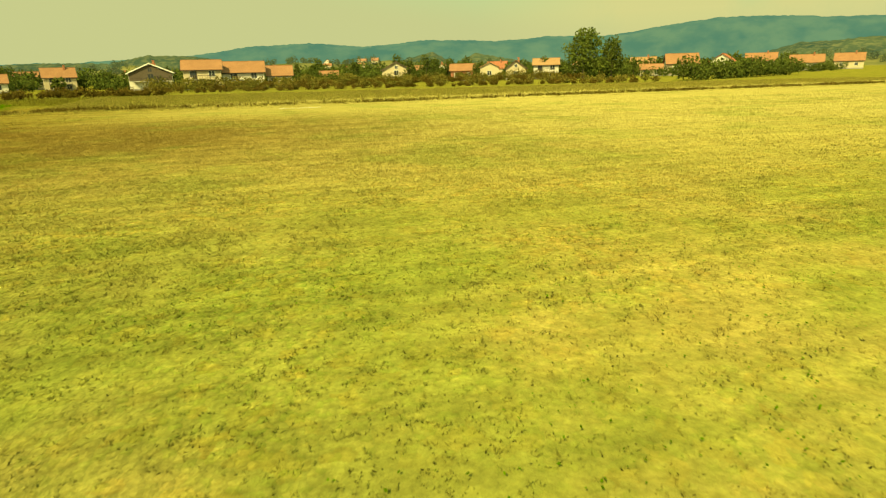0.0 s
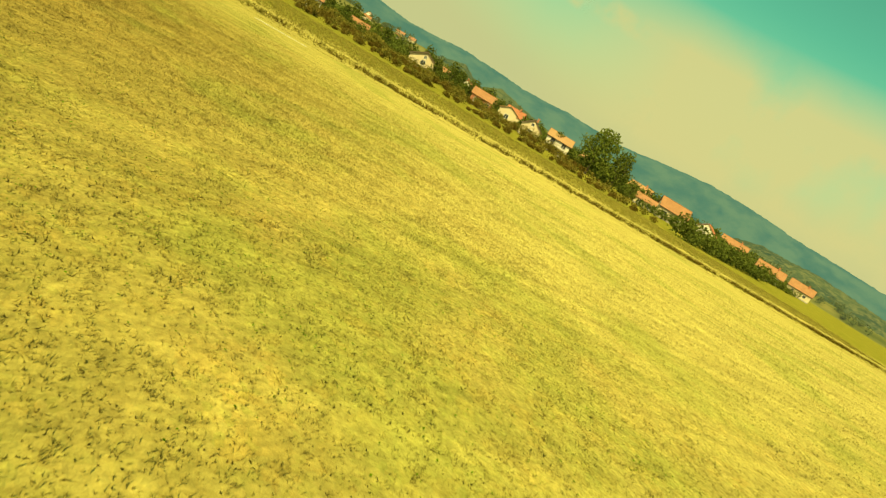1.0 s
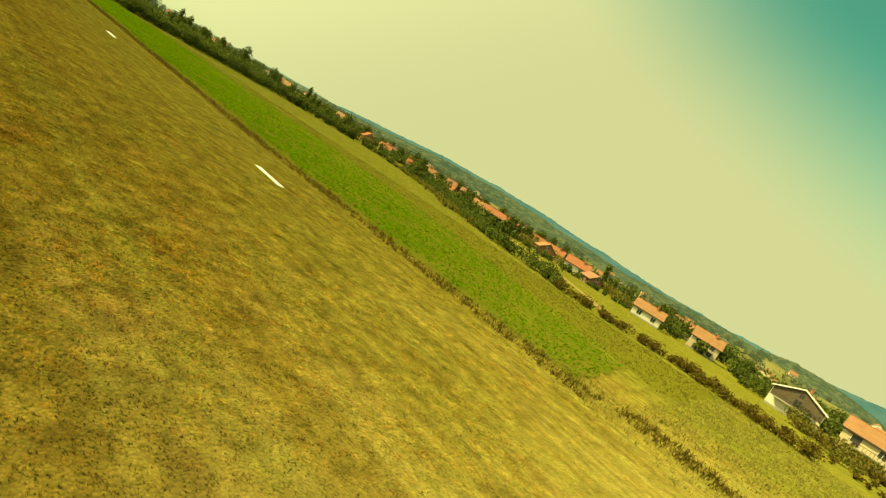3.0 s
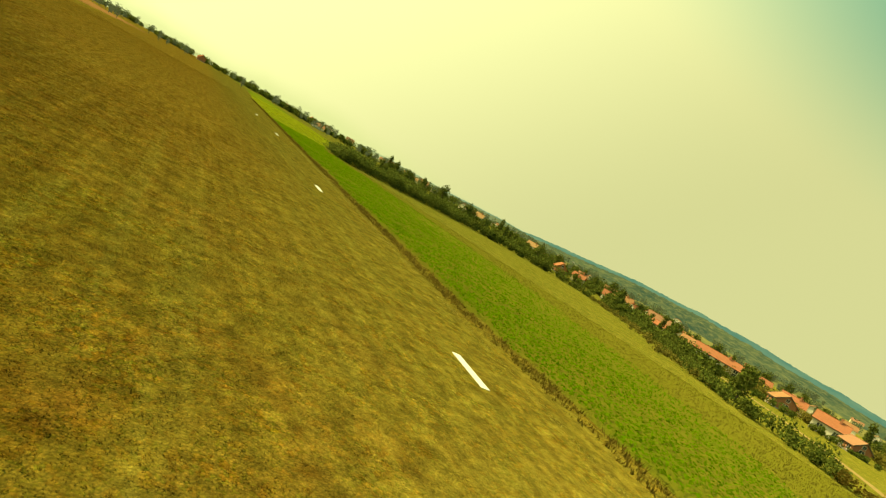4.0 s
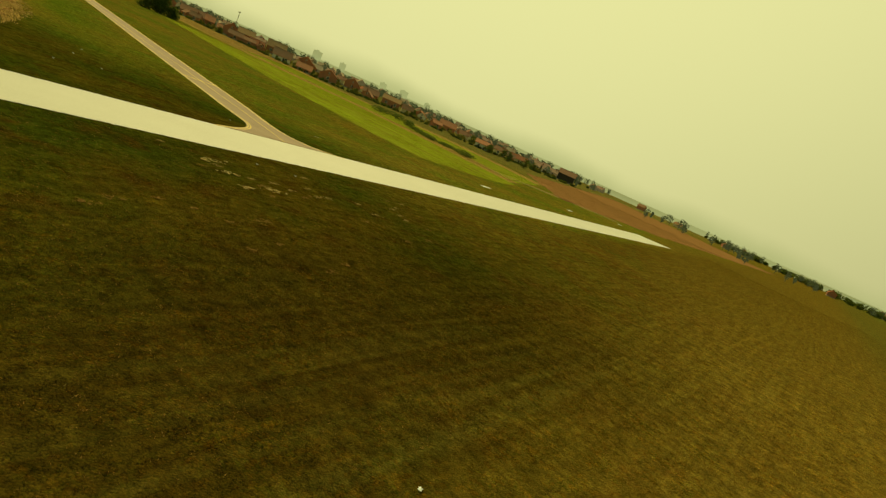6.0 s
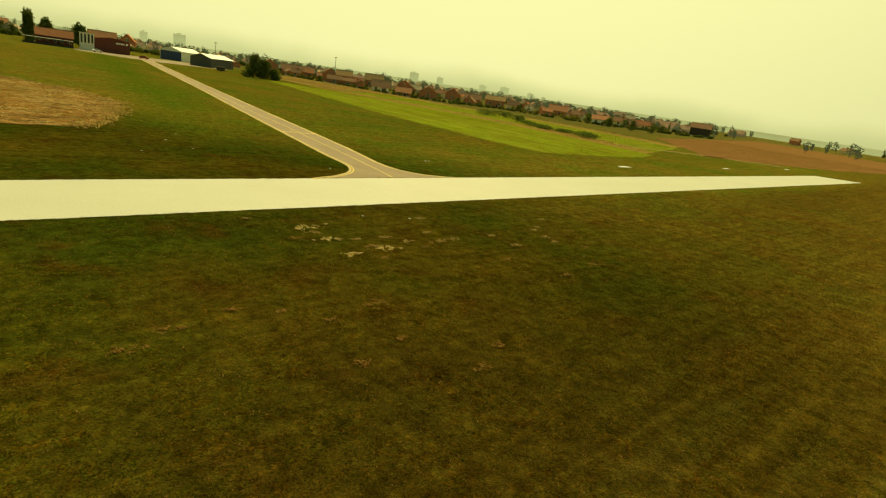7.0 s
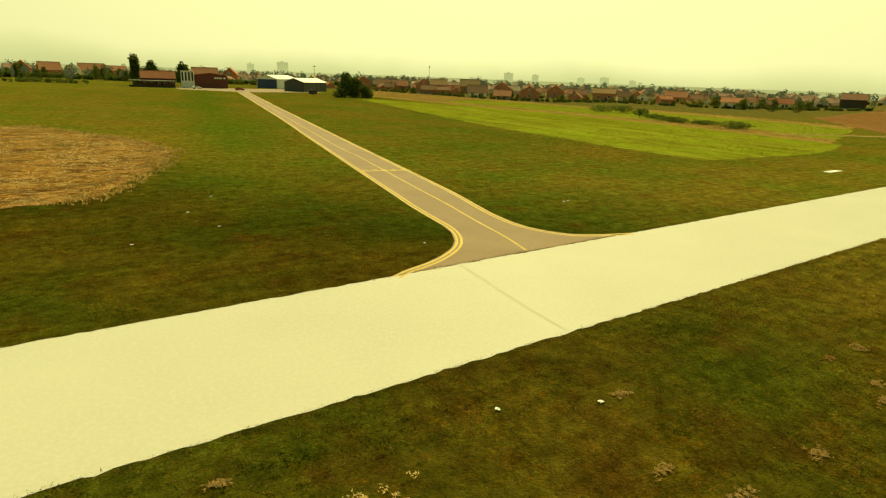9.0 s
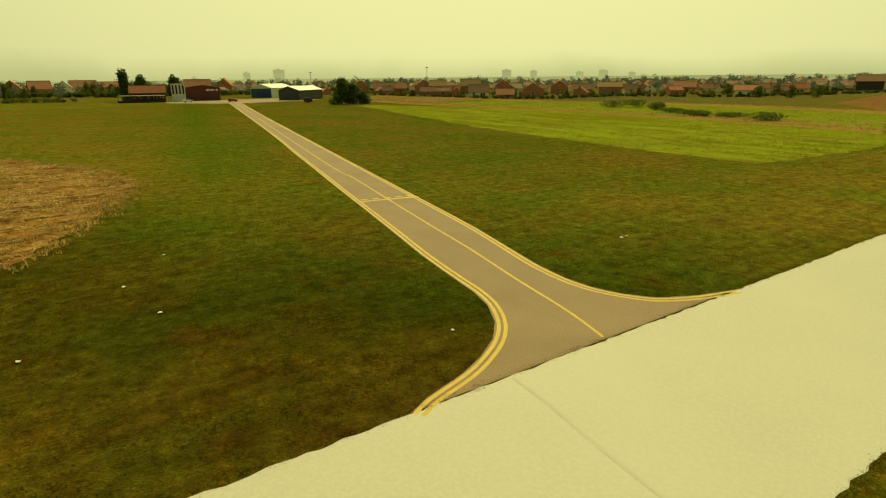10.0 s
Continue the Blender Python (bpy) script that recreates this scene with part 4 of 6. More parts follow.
    if balcony:
        bal = part("balcony", box_bm((hw, -hd * 0.8, per - 0.1, hw + 1.2, hd * 0.8, per + 0.05)), M["plaster_grey"], ob)
        for k in range(9):
            yy = -hd * 0.8 + hd * 1.6 * k / 8
            part("baluster", box_bm((hw + 1.1, yy - 0.03, per, hw + 1.16, yy + 0.03, per + 0.95)), M["dark"], bal)
        part("rail", box_bm((hw + 1.08, -hd * 0.8, per + 0.92, hw + 1.18, hd * 0.8, per + 1.0)), M["dark"], bal)
    if detail and (label or chimney):
        for sgn in (-1, 1):
            ye, ze = sgn * (hd + overhang), eave - slope * overhang
            part("gutter", box_bm((-hw - overhang, ye - 0.07, ze - 0.1, hw + overhang, ye + 0.07, ze + 0.06)), M["dark"], ob, "dark eaves gutter")
            for end in (-1, 1):
                bm = bmesh.new()
                xb = end * (hw + overhang)
                vs = [bm.verts.new((xb + dx, yy, zz + dz)) for dx in (-0.03, 0.05) for yy, zz in ((ye, ze), (0.0, top)) for dz in (-0.12, 0.22)]
                for f_ in ((0, 1, 3, 2), (4, 6, 7, 5), (0, 4, 5, 1), (2, 3, 7, 6), (0, 2, 6, 4), (1, 5, 7, 3)):
                    bm.faces.new([vs[q] for q in f_])
                bmesh.ops.recalc_face_normals(bm, faces=bm.faces[:])
                part("bargeboard", bm, M[trim], ob)
    if cladding:
        bm = bmesh.new()
        low = per + 0.2
        outline = [(-hd + 0.1, low), (hd - 0.1, low), (hd - 0.1, eave), (0.0, top - 0.2), (-hd + 0.1, eave)]
        front = [bm.verts.new((hw + 0.06, yy, zz)) for yy, zz in outline]
        back = [bm.verts.new((hw + 0.005, yy, zz)) for yy, zz in outline]
        bm.faces.new(front)
        for q in range(5):
            bm.faces.new((front[q], back[q], back[(q + 1) % 5], front[(q + 1) % 5]))
        bmesh.ops.recalc_face_normals(bm, faces=bm.faces[:])
        part("gable_cladding", bm, M["bark"], ob, "dark timber boarding on the gable")
    if porch:
        slab = part("porch", box_bm((-hw * 0.7, hd, per - 0.1, hw * 0.7, hd + 1.6, per + 0.06)), M["plaster_grey"], ob, "grey balcony slab on posts")
        for k in range(4):
            xx = -hw * 0.66 + hw * 1.32 * k / 3
            part("post", box_bm((xx - 0.09, hd + 1.38, 0, xx + 0.09, hd + 1.56, per - 0.1)), M["bark"], slab)
        for k in range(11):
            xx = -hw * 0.68 + hw * 1.36 * k / 10
            part("baluster", box_bm((xx - 0.04, hd + 1.48, per, xx + 0.04, hd + 1.54, per + 0.95)), M["bark"], slab)
        part("rail", box_bm((-hw * 0.7, hd + 1.45, per + 0.92, hw * 0.7, hd + 1.57, per + 1.02)), M["bark"], slab)
        part("doorway", box_bm((-0.9, hd, 0, 0.9, hd + 0.06, 2.1), (hw * 0.3, hd, per + 0.06, hw * 0.3 + 1.0, hd + 0.06, per + 2.1)), M["dark"], ob, "dark doorway under the balcony")
    if door:
        part("door", box_bm((hw * 0.15, -hd - 0.05, 0, hw * 0.15 + 1.0, -hd, 2.05)), M["dark"], ob, "dark wooden door")
    for k in range(chimney):
        xx = -hw * 0.4 + k * hw * 0.8
        part("chimney", box_bm((xx - 0.3, 0.5, top - 1.0, xx + 0.3, 1.1, top + 0.9), (xx - 0.38, 0.42, top + 0.9, xx + 0.38, 1.18, top + 1.05)), M["brick"], ob)
    return ob


# village south of the strip
house(-11, -231, 20, 9.0, 7.0, 3.0, 5.2, "plaster_white", "roof_orange", 1, 1, "white house with a bright orange tiled roof")
house(-23, -254, 18, 9.2, 8.0, 4.4, 7.2, "plaster_cream", "roof_orange", 1, 2, "cream two-storey house with an orange roof half hidden by trees", porch=True)
house(-58, -211, 95, 9.0, 11.0, 4.6, 7.0, "plaster_white", "roof_brown", 1, 2, "white chalet-like house with a wide low gable and balcony", balcony=True, trim="white_paint", cladding=True)
house(-73, -193, 3, 9.0, 8.5, 5.0, 7.2, "plaster_cream", "roof_orange", 0, 2, "cream two-storey house with an orange roof", porch=True)
house(-83, -198, 0, 10.5, 8.5, 4.2, 6.8, "plaster_white", "roof_orange", 0, 2, "white house with a stepped orange roof", porch=True)
house(-92.5, -201, -2, 6.5, 7.5, 3.2, 5.6, "plaster_white", "roof_orange", 0, 1, "small white house with an orange roof and two windows")
house(-110, -237, -6, 6.0, 5.0, 2.2, 4.2, "brick", "roof_orange", 0, 1, "low shed with an orange tiled roof", 1, 0)
house(-130, -219, 78, 9.0, 9.0, 4.0, 6.4, "plaster_cream", "roof_brown", 0, 2, "cream house with a gable front and balcony", balcony=True)
house(-154, -222, -20, 8.0, 7.0, 3.4, 5.4, "brick", "roof_orange")
house(-161, -215, 70, 7.0, 6.0, 4.2, 5.6, "plaster_cream", "roof_tan")
house(-169, -211, 66, 8.0, 6.5, 3.6, 6.0, "plaster_cream", "roof_orange", 1)
house(-178, -207, -26, 8.0, 7.5, 4.5, 6.4, "plaster_white", "roof_tan", 0, 2, "white two-storey house with a pale tan roof", porch=True)
house(-215, -202, -36, 7.0, 6.0, 2.3, 3.8, "plaster_cream", "roof_orange", 0, 1)
house(-226, -201, -30, 10.0, 8.0, 4.0, 7.0, "plaster_cream", "roof_orange", 0, 1, "cream house with an orange gable roof behind the hedge")
house(-324, -267, -44, 13.5, 9.0, 5.0, 8.4, "plaster_cream", "roof_orange", 1)
house(-308, -226, -46, 12.0, 9.0, 3.4, 6.4, "plaster_white", "roof_orange", 1)
house(-364, -253, -50, 12.0, 9.0, 4.0, 7.4, "plaster_cream", "roof_orange", 1)
house(71, -252, 36, 17.0, 7.5, 3.3, 5.4, "plaster_white", "roof_red", 1, 2, "long white building with a long red roof", 5, 1)
house(136, -289, 45, 11.0, 8.0, 3.6, 6.6, "plaster_grey", "roof_brown", 0, 1, "grey house with a dark roof among bushes")
house(191, -316, 45, 13.0, 8.0, 3.6, 6.6, "plaster_white", "roof_orange", 1, 1)
house(50, -268, 30, 8.0, 6.5, 3.0, 5.2, "plaster_cream", "roof_red", 1, 1, "small cream village house with a red roof")
house(33, -233, -40, 6.5, 6.0, 2.8, 4.8, "brick", "roof_orange", 0, 1, "small brick house with an orange roof")
house(24, -243, 25, 8.5, 6.5, 3.4, 5.6, "plaster_white", "roof_red", 1, 1, "white village house with a red roof behind bushes")
house(13, -236, -30, 6.0, 5.0, 2.4, 4.2, "brick", "roof_brown", 0, 1, "low brick shed with a brown roof")
house(92, -262, 20, 8.0, 6.5, 3.0, 5.0, "plaster_cream", "roof_orange", 0, 1, "cream village house with an orange roof")
# town north of the taxiway
house(-26, 507, 88, 11, 11, 5.5, 10.5, "brick", "roof_town")
house(-10, 485, 8, 13, 10, 5.0, 10, "brick", "roof_town")
house(5, 503, 85, 9, 10, 5.5, 9.9, "plaster_white", "teal_roof")
house(19, 527, -4, 18, 11, 5.0, 10, "plaster_cream", "roof_town")
house(33, 507, -6, 15, 10, 5.4, 8.8, "brick", "roof_town")
house(70, 380, -12, 15, 10, 5.5, 10, "brick", "roof_town")
house(109, 465, 70, 18, 11, 5.5, 10.5, "brick", "roof_town")
house(159, 335, 65, 12, 10, 5.2, 8.2, "brick", "roof_town")
house(169, 321, -29, 14, 9, 3.6, 6.8, "brick", "roof_brown")
house(181, 323, -31, 9, 8, 3.4, 6.4, "brick", "roof_town")
house(177, 288, 58, 11, 10, 4.5, 8.5, "brick", "roof_brown")
house(183, 281, -34, 10, 9, 5.2, 8.2, "brick", "roof_tan")
house(175, 257, -35, 8.5, 8, 2.6, 5.2, "brick", "roof_red")
house(207, 281, -37, 12, 10, 4.8, 8.7, "brick", "roof_tan")
house(173, 229, -38, 10, 8, 2.8, 6.2, "plaster_white", "roof_brown")
house(171, 206, -41, 8, 7, 2.0, 4.4, "brick", "roof_town")
house(235, 283, 50, 11, 10, 4.4, 7.8, "brick", "roof_town")
house(189, 206, 47, 10, 10, 3.8, 6.8, "brick", "roof_brown")
house(237, 235, 44, 10, 10, 3.8, 7.3, "brick", "roof_brown")
house(236, 216, -48, 10, 8, 3.0, 5.8, "brick", "roof_brown")
house(237, 198, -50, 11.5, 9, 4.4, 6.7, "brick", "roof_tan")
house(258, 201, -52, 6, 7, 2.7, 4.9, "brick", "roof_brown")
house(272, 199, 36, 7, 6, 2.7, 4.9, "plaster_white", "roof_brown")
house(300, 196, -57, 12, 9, 3.2, 6.4, "brick", "roof_town")
house(258, 136, -61, 9.5, 8, 3.1, 5.1, "plaster_white", "roof_town")
house(309, 138, -65, 12, 8, 2.8, 5.1, "plaster_cream", "roof_red")
house(378, 130, -70, 13, 10, 5.6, 8.8, "dark", "roof_brown", 0, 1, "large dark timber barn beside the maize field", 0, 0)


# ---- hangars ----
def hangar(x, y, rot, w, d, eave, top, front, side, roof, label):
    ob = holder("hangar", x, y, rot)
    tagged(ob, label, "hangar", "airfield hangars")
    hw, hd = w / 2, d / 2
    bm = bmesh.new()
    prof = [(-hw, -0.2), (hw, -0.2), (hw, eave), (0, top), (-hw, eave)]
    a_ = [bm.verts.new((p[0], -hd, p[1])) for p in prof]
    b_ = [bm.verts.new((p[0], hd, p[1])) for p in prof]
    bm.faces.new(a_)
    bm.faces.new(b_[::-1])
    for i in range(5):
        bm.faces.new((a_[i], a_[(i + 1) % 5], b_[(i + 1) % 5], b_[i]))
    bmesh.ops.recalc_face_normals(bm, faces=bm.faces[:])
    part("wall", bm, M[side], ob)
    for s in (-1, 1):
        bm = bmesh.new()
        vs = []
        for yy in (-hd - 0.4, hd + 0.4):
            for xx, zz in ((s * (hw + 0.4), eave - 0.1), (0, top + 0.05)):
                vs += [bm.verts.new((xx, yy, zz)), bm.verts.new((xx, yy, zz + 0.12))]
        for f_ in ((0, 2, 3, 1), (4, 5, 7, 6), (0, 4, 6, 2), (1, 3, 7, 5), (0, 1, 5, 4), (2, 6, 7, 3)):
            bm.faces.new([vs[i] for i in f_])
        bmesh.ops.recalc_face_normals(bm, faces=bm.faces[:])
        part("roof", bm, M[roof], ob)
    n = 4
    for k in range(n):
        x0 = -hw + 0.3 + (w - 0.6) * k / n
        part("door_leaf", box_bm((x0 + 0.03, -hd - 0.12, 0.05, x0 + (w - 0.6) / n - 0.03, -hd - 0.02, eave - 0.3)), M[front], ob)
    for k in range(9):
        yy = -hd + d * (k + 0.5) / 9
        for s in (-1, 1):
            part("rib", box_bm((s * hw, yy - 0.06, 0, s * (hw + 0.08), yy + 0.06, eave - 0.1)), M[side], ob)
    return ob


hangar(97, 322, -50, 13.0, 23.0, 5.2, 7.2, "blue_metal", "pale_metal", "pale_metal", "hangar with blue sliding doors and pale sheet roof")
hangar(96, 276, -54, 11.5, 22.0, 4.6, 6.4, "dark_metal", "dark_metal", "pale_metal", "grey sheet metal hangar with pale roof")
hangar(55, 305, -12, 16.5, 14.0, 6.3, 7.4, "dark_red", "dark_red", "roof_red", "dark red clad hangar")
house(30, 304, -9, 15.0, 9.0, 4.4, 7.5, "dark_red", "roof_red", 0, 1, "long dark red airfield clubhouse with a covered terrace", 5, 1)
# terrace roof in front of the clubhouse
ter = holder("terrace", 25, 296, -9)
tagged(ter, "dark timber terrace canopy in front of the clubhouse", "canopy")
part("roof", box_bm((-9, -3, 3.0, 11, 3, 3.2)), M["plaster_grey"], ter)
for k in range(6):
    part("post", box_bm((-8.8 + k * 3.9, -2.9, 0, -8.65 + k * 3.9, -2.75, 3.0)), M["dark"], ter)
part("parapet", box_bm((-9, -2.9, 0, 11, -2.7, 1.0)), M["dark"], ter)
# faded lettering on the red hangar: plain bars
sign = holder("hangar_sign", 55, 305, -12)
tagged(sign, "faded white lettering bars on the red hangar", "sign")
for k, wd in enumerate((0.9, 0.7, 0.9, 0.4, 0.9)):
    part("letter_bar", box_bm((2.0 + k * 1.1, -7.16, 4.6, 2.0 + k * 1.1 + wd, -7.1, 5.4)), M["white_paint"], sign)
# small control tower
twr = holder("control_tower", 43, 300, -11)
tagged(twr, "small white control tower with dark vertical window strips", "control tower")
part("wall", box_bm((-3.1, -2.5, 0, 3.1, 2.5, 8.0)), M["plaster_white"], twr)
for k in range(4):
    part("window", box_bm((-2.7 + k * 1.5, -2.58, 3.4, -1.9 + k * 1.5, -2.5, 7.6)), M["glass"], twr)
part("roof", box_bm((-3.4, -2.8, 8.0, 3.4, 2.8, 8.25)), M["plaster_grey"], twr)


def car(x, y, rot, mat, label):
    ob = holder("car", x, y, rot)
    tagged(ob, label, "car", "parked cars")
    bm = bmesh.new()
    prof = [(-2.1, 0.3), (2.1, 0.3), (2.15, 0.75), (1.3, 0.9), (0.6, 1.42), (-1.2, 1.45), (-1.9, 0.95), (-2.15, 0.85)]
    a_ = [bm.verts.new((p[0], -0.85 + (0.12 if p[1] > 1.2 else 0), p[1])) for p in prof]
    b_ = [bm.verts.new((p[0], 0.85 - (0.12 if p[1] > 1.2 else 0), p[1])) for p in prof]
    bm.faces.new(a_)
    bm.faces.new(b_[::-1])
    for i in range(len(prof)):
        bm.faces.new((a_[i], a_[(i + 1) % len(prof)], b_[(i + 1) % len(prof)], b_[i]))
    bmesh.ops.recalc_face_normals(bm, faces=bm.faces[:])
    part("body", bm, mat, ob)
    for s in (-1, 1):
        part("side_window", box_bm((-1.15, s * 0.80, 0.98, 0.5, s * 0.87, 1.34)), M["glass"], ob)
        for xx in (-1.35, 1.35):
            bm = bmesh.new()
            bmesh.ops.create_cone(bm, cap_ends=True, segments=14, radius1=0.32, radius2=0.32, depth=0.2, matrix=pose(xx, s * 0.8, 0.32, 90, 0, 0))
            part("wheel", bm, M["tyre"], ob)
    return ob


M["car_white"] = material("white_car_paint", [(0.75, 0.75, 0.74), (0.7, 0.7, 0.69)], (0.5, 2.0), bump=0, rough=0.25, spec=0.5)
M["car_red"] = material("red_car_paint", [(0.4, 0.03, 0.025), (0.36, 0.03, 0.025)], (0.5, 2.0), bump=0, rough=0.25, spec=0.5)
car(43.5, 284, 10, M["car_white"], "white parked hatchback by the control tower")
car(60.5, 271, -20, M["car_red"], "red parked car beside the taxiway")
trailer = holder("trailer", 80, 228, -22)
tagged(trailer, "small dark box trailer on the grass", "trailer")
part("body", box_bm((-1.8, -1.0, 0.45, 1.8, 1.0, 2.2), bevel=0.05), M["dark"], trailer)
part("drawbar", box_bm((1.8, -0.06, 0.5, 2.9, 0.06, 0.62)), M["dark"], trailer)
for s in (-1, 1):
    bm = bmesh.new()
    bmesh.ops.create_cone(bm, cap_ends=True, segments=14, radius1=0.32, radius2=0.32, depth=0.2, matrix=pose(0, s * 0.95, 0.32, 90, 0, 0))
    part("wheel", bm, M["tyre"], trailer)

# ---- markers of the strip ----
def marker(x, y, rot, length, width):
    bm = box_bm((-length / 2, -width / 2, -0.02, length / 2, width / 2, 0.02 if width > 0.2 else 0.004), bevel=0.002)
    ob = part("strip_marker", bm, M["white_paint"], None)
    ob.matrix_basis = pose(x, y, 0.005, 0, 0, rot)
    tagged(ob, "white painted edge marker slab lying in the grass", "strip marker", "edge markers")


for mx, my in ((-90.2, -76.6), (-43.7, -76.4), (0.6, -77.2), (62.3, -79.7), (102.2, -78.8)):
    marker(mx, my, -1, 3.6, 0.5 if mx > -80 else 0.12)
for mx, my in ((61.0, 8.2), (109.1, 8.2), (157.0, 8.6)):
    marker(mx, my, 0, 3.6, 0.9)

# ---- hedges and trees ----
# far leaves glow faintly, which imitates haze before them
M["far_leaf"] = haze_glow_material("haze_glow_leaves", (0.03, 0.055, 0.018), (0.07, 0.095, 0.03), 0.1, (0.28, 0.34, 0.26), 0.16)
hedge([(-31, -139), (-20, -147), (-11, -145)], 3.0, 2.5, 40, 1.6)
hedge([(-11, -146), (14, -165), (43, -186), (70, -200), (100, -196)], 2.8, 5.0, 41, 1.5)
hedge([(0, -152), (25, -168), (50, -184), (80, -196)], 1.6, 8.0, 25, 1.2, "leaf_dry", "low brownish scrub beside the hedge", 120, 0.2)
hedge([(100, -196), (122, -168), (116, -142), (108, -120), (110, -106)], 4.2, 5.0, 44, 0.9, n=240, leaf=0.3)
hedge([(108, -106), (128, -109), (150, -119), (175, -130)], 4.0, 6.0, 24, 1.0, n=240, leaf=0.3)
hedge([(120, -110), (135, -140), (150, -170)], 4.5, 14.0, 39, 1.2, n=200, leaf=0.35)
hedge([(135, -200), (160, -180), (190, -170), (240, -160)], 4.5, 12.0, 45, 3.0, n=240, leaf=0.4)
hedge([(-31, -139), (-42, -140), (-52, -143), (-62, -138), (-72, -136)], 1.7, 3.2, 46, 0.55, "weed", "low brown scrub along the field track", 140, 0.16)
hedge([(-222, -152), (-188, -136), (-168, -126)], 4.4, 3.0, 42, 1.7, n=260, leaf=0.3)
hedge([(-160, -128), (-136, -142), (-122, -152), (-102, -152), (-85, -158), (-72, -164)], 2.0, 7.0, 43, 1.5, "leaf_dry", "low straggly shrub at the field edge", 160, 0.2)
hedge([(-158, -122), (-136, -136), (-110, -144), (-85, -150), (-62, -152)], 1.2, 3.0, 47, 1.4, "weed", "brown straggly weeds along the far field edge", 120, 0.16)
hedge([(-60, -185), (-78, -182), (-98, -190), (-118, -204), (-140, -206), (-165, -200), (-180, -196)], 3.0, 9.0, 48, 1.0, "leaf_dry", "garden shrubs before the village houses", 200, 0.24)
hedge([(-70, -178), (-100, -182), (-130, -196), (-160, -196), (-182, -186)], 1.8, 8.0, 38, 1.2, "weed", "brown garden weeds before the village houses", 160, 0.2)
hedge([(-45, -222), (-66, -206), (-100, -212), (-122, -228), (-146, -234), (-172, -220), (-200, -208), (-235, -212)], 4.2, 9.0, 23, 1.5, "leaf", "garden trees between the village houses", 200, 0.34)
hedge([(60, -230), (40, -226), (25, -224), (8, -232), (-6, -238)], 2.2, 5.0, 21, 1.3, "leaf", "garden bushes before the small houses", 180, 0.24)
hedge([(70, -258), (45, -252), (18, -262), (-8, -258)], 4.0, 14.0, 20, 1.6, "leaf_dry", "garden trees behind the small houses", 200, 0.34)
hedge([(-200, -182), (-225, -185), (-260, -190), (-300, -205)], 3.2, 6.0, 49, 1.6, "leaf", "garden shrubs before the village houses", 160, 0.28)
hedge([(-20, -250), (-60, -255), (-100, -262), (-150, -260), (-200, -245), (-240, -225)], 6.0, 22.0, 31, 2.2, "leaf", "trees and gardens behind the village houses", 240, 0.5)
hedge([(20, -300), (-60, -320), (-150, -330), (-240, -300), (-330, -240)], 8.0, 30.0, 32, 3.0, "leaf", "woodland strip behind the village", 240, 0.7)
hedge([(-240, -215), (-300, -245), (-370, -270)], 5.0, 16.0, 33, 2.4, "leaf", "trees and gardens around the red-roofed houses", 200, 0.5)
hedge([(30, -190), (80, -225), (140, -260), (220, -280), (330, -280)], 4.5, 22.0, 34, 2.2, "leaf", "scattered trees between the village houses", 200, 0.5)
hedge([(160, -330), (260, -360), (400, -360), (560, -300)], 8.0, 40.0, 35, 4.0, "leaf", "woodland strip along the far village", 220, 0.8)
hedge([(420, -250), (520, -180), (650, -120), (760, -20), (840, 80)], 7.0, 40.0, 36, 4.0, "leaf", "distant tree line beyond the strip", 200, 0.9)
hedge([(150, 420), (250, 360), (330, 300), (420, 230), (520, 170)], 3.2, 30.0, 37, 3.0, "leaf", "trees between the town houses", 200, 0.6)
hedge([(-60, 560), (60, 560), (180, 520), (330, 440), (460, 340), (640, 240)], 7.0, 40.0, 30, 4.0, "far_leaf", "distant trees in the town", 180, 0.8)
hedge([(152, 300), (164, 248), (160, 205), (180, 182), (226, 186), (244, 140), (300, 122), (360, 112)], 1.6, 8.0, 28, 1.6, "leaf", "dark garden shrubs before the town houses", 140, 0.32)
hedge([(165, 345), (190, 300), (200, 250), (215, 215), (250, 180), (310, 160), (400, 140)], 2.2, 14.0, 27, 1.8, "leaf_dry", "garden shrubs between the town houses", 140, 0.36)
hedge([(-60, 470), (-20, 455), (20, 440), (60, 400), (110, 380), (140, 360)], 3.5, 18.0, 26, 1.6, "leaf", "dark garden shrubs behind the hangars", 160, 0.45)
hedge([(-70, 345), (-40, 340), (0, 332)], 2.6, 12.0, 22, 0.9, "leaf", "low shrubs at the edge of the grass", 120, 0.26)
hedge([(-60, 440), (0, 430), (40, 400)], 4.0, 14.0, 29, 2.4, "leaf", "dark garden trees before the houses", 200, 0.5)
tree(-181, -188, 14.0, 13.5, 51, "leaf_light", 3600, 0.4, "tall light green poplar-like tree by the houses")
tree(-190, -187, 11.5, 9.0, 52, "leaf", 2000, 0.4, "dark green round tree beside the tall one")
tree(-133, -212, 6.5, 4.5, 53)
tree(-141, -222, 8.5, 6.0, 54)
tree(-150, -226, 7.5, 6.0, 55)
tree(-103, -215, 6.0, 3.0, 56, column=True)
tree(-3, -158, 6.5, 4.5, 67, label="dark reddish tree beside the long building")
tree(86, 208, 10.0, 8.5, 61, n=4200, low=0.06, label="dark green tree beside the grey hangar")
tree(90, 206, 8.0, 7.5, 62, n=3000, low=0.06, label="dark green tree beside the grey hangar")
tree(93, 203, 5.0, 6.0, 63, n=1800, low=0.06, label="low dark tree beside the grey hangar")
tree(22, 318, 14.5, 8.0, 64, n=4200, leaf=0.42, column=True, label="tall dark tree behind the clubhouse")
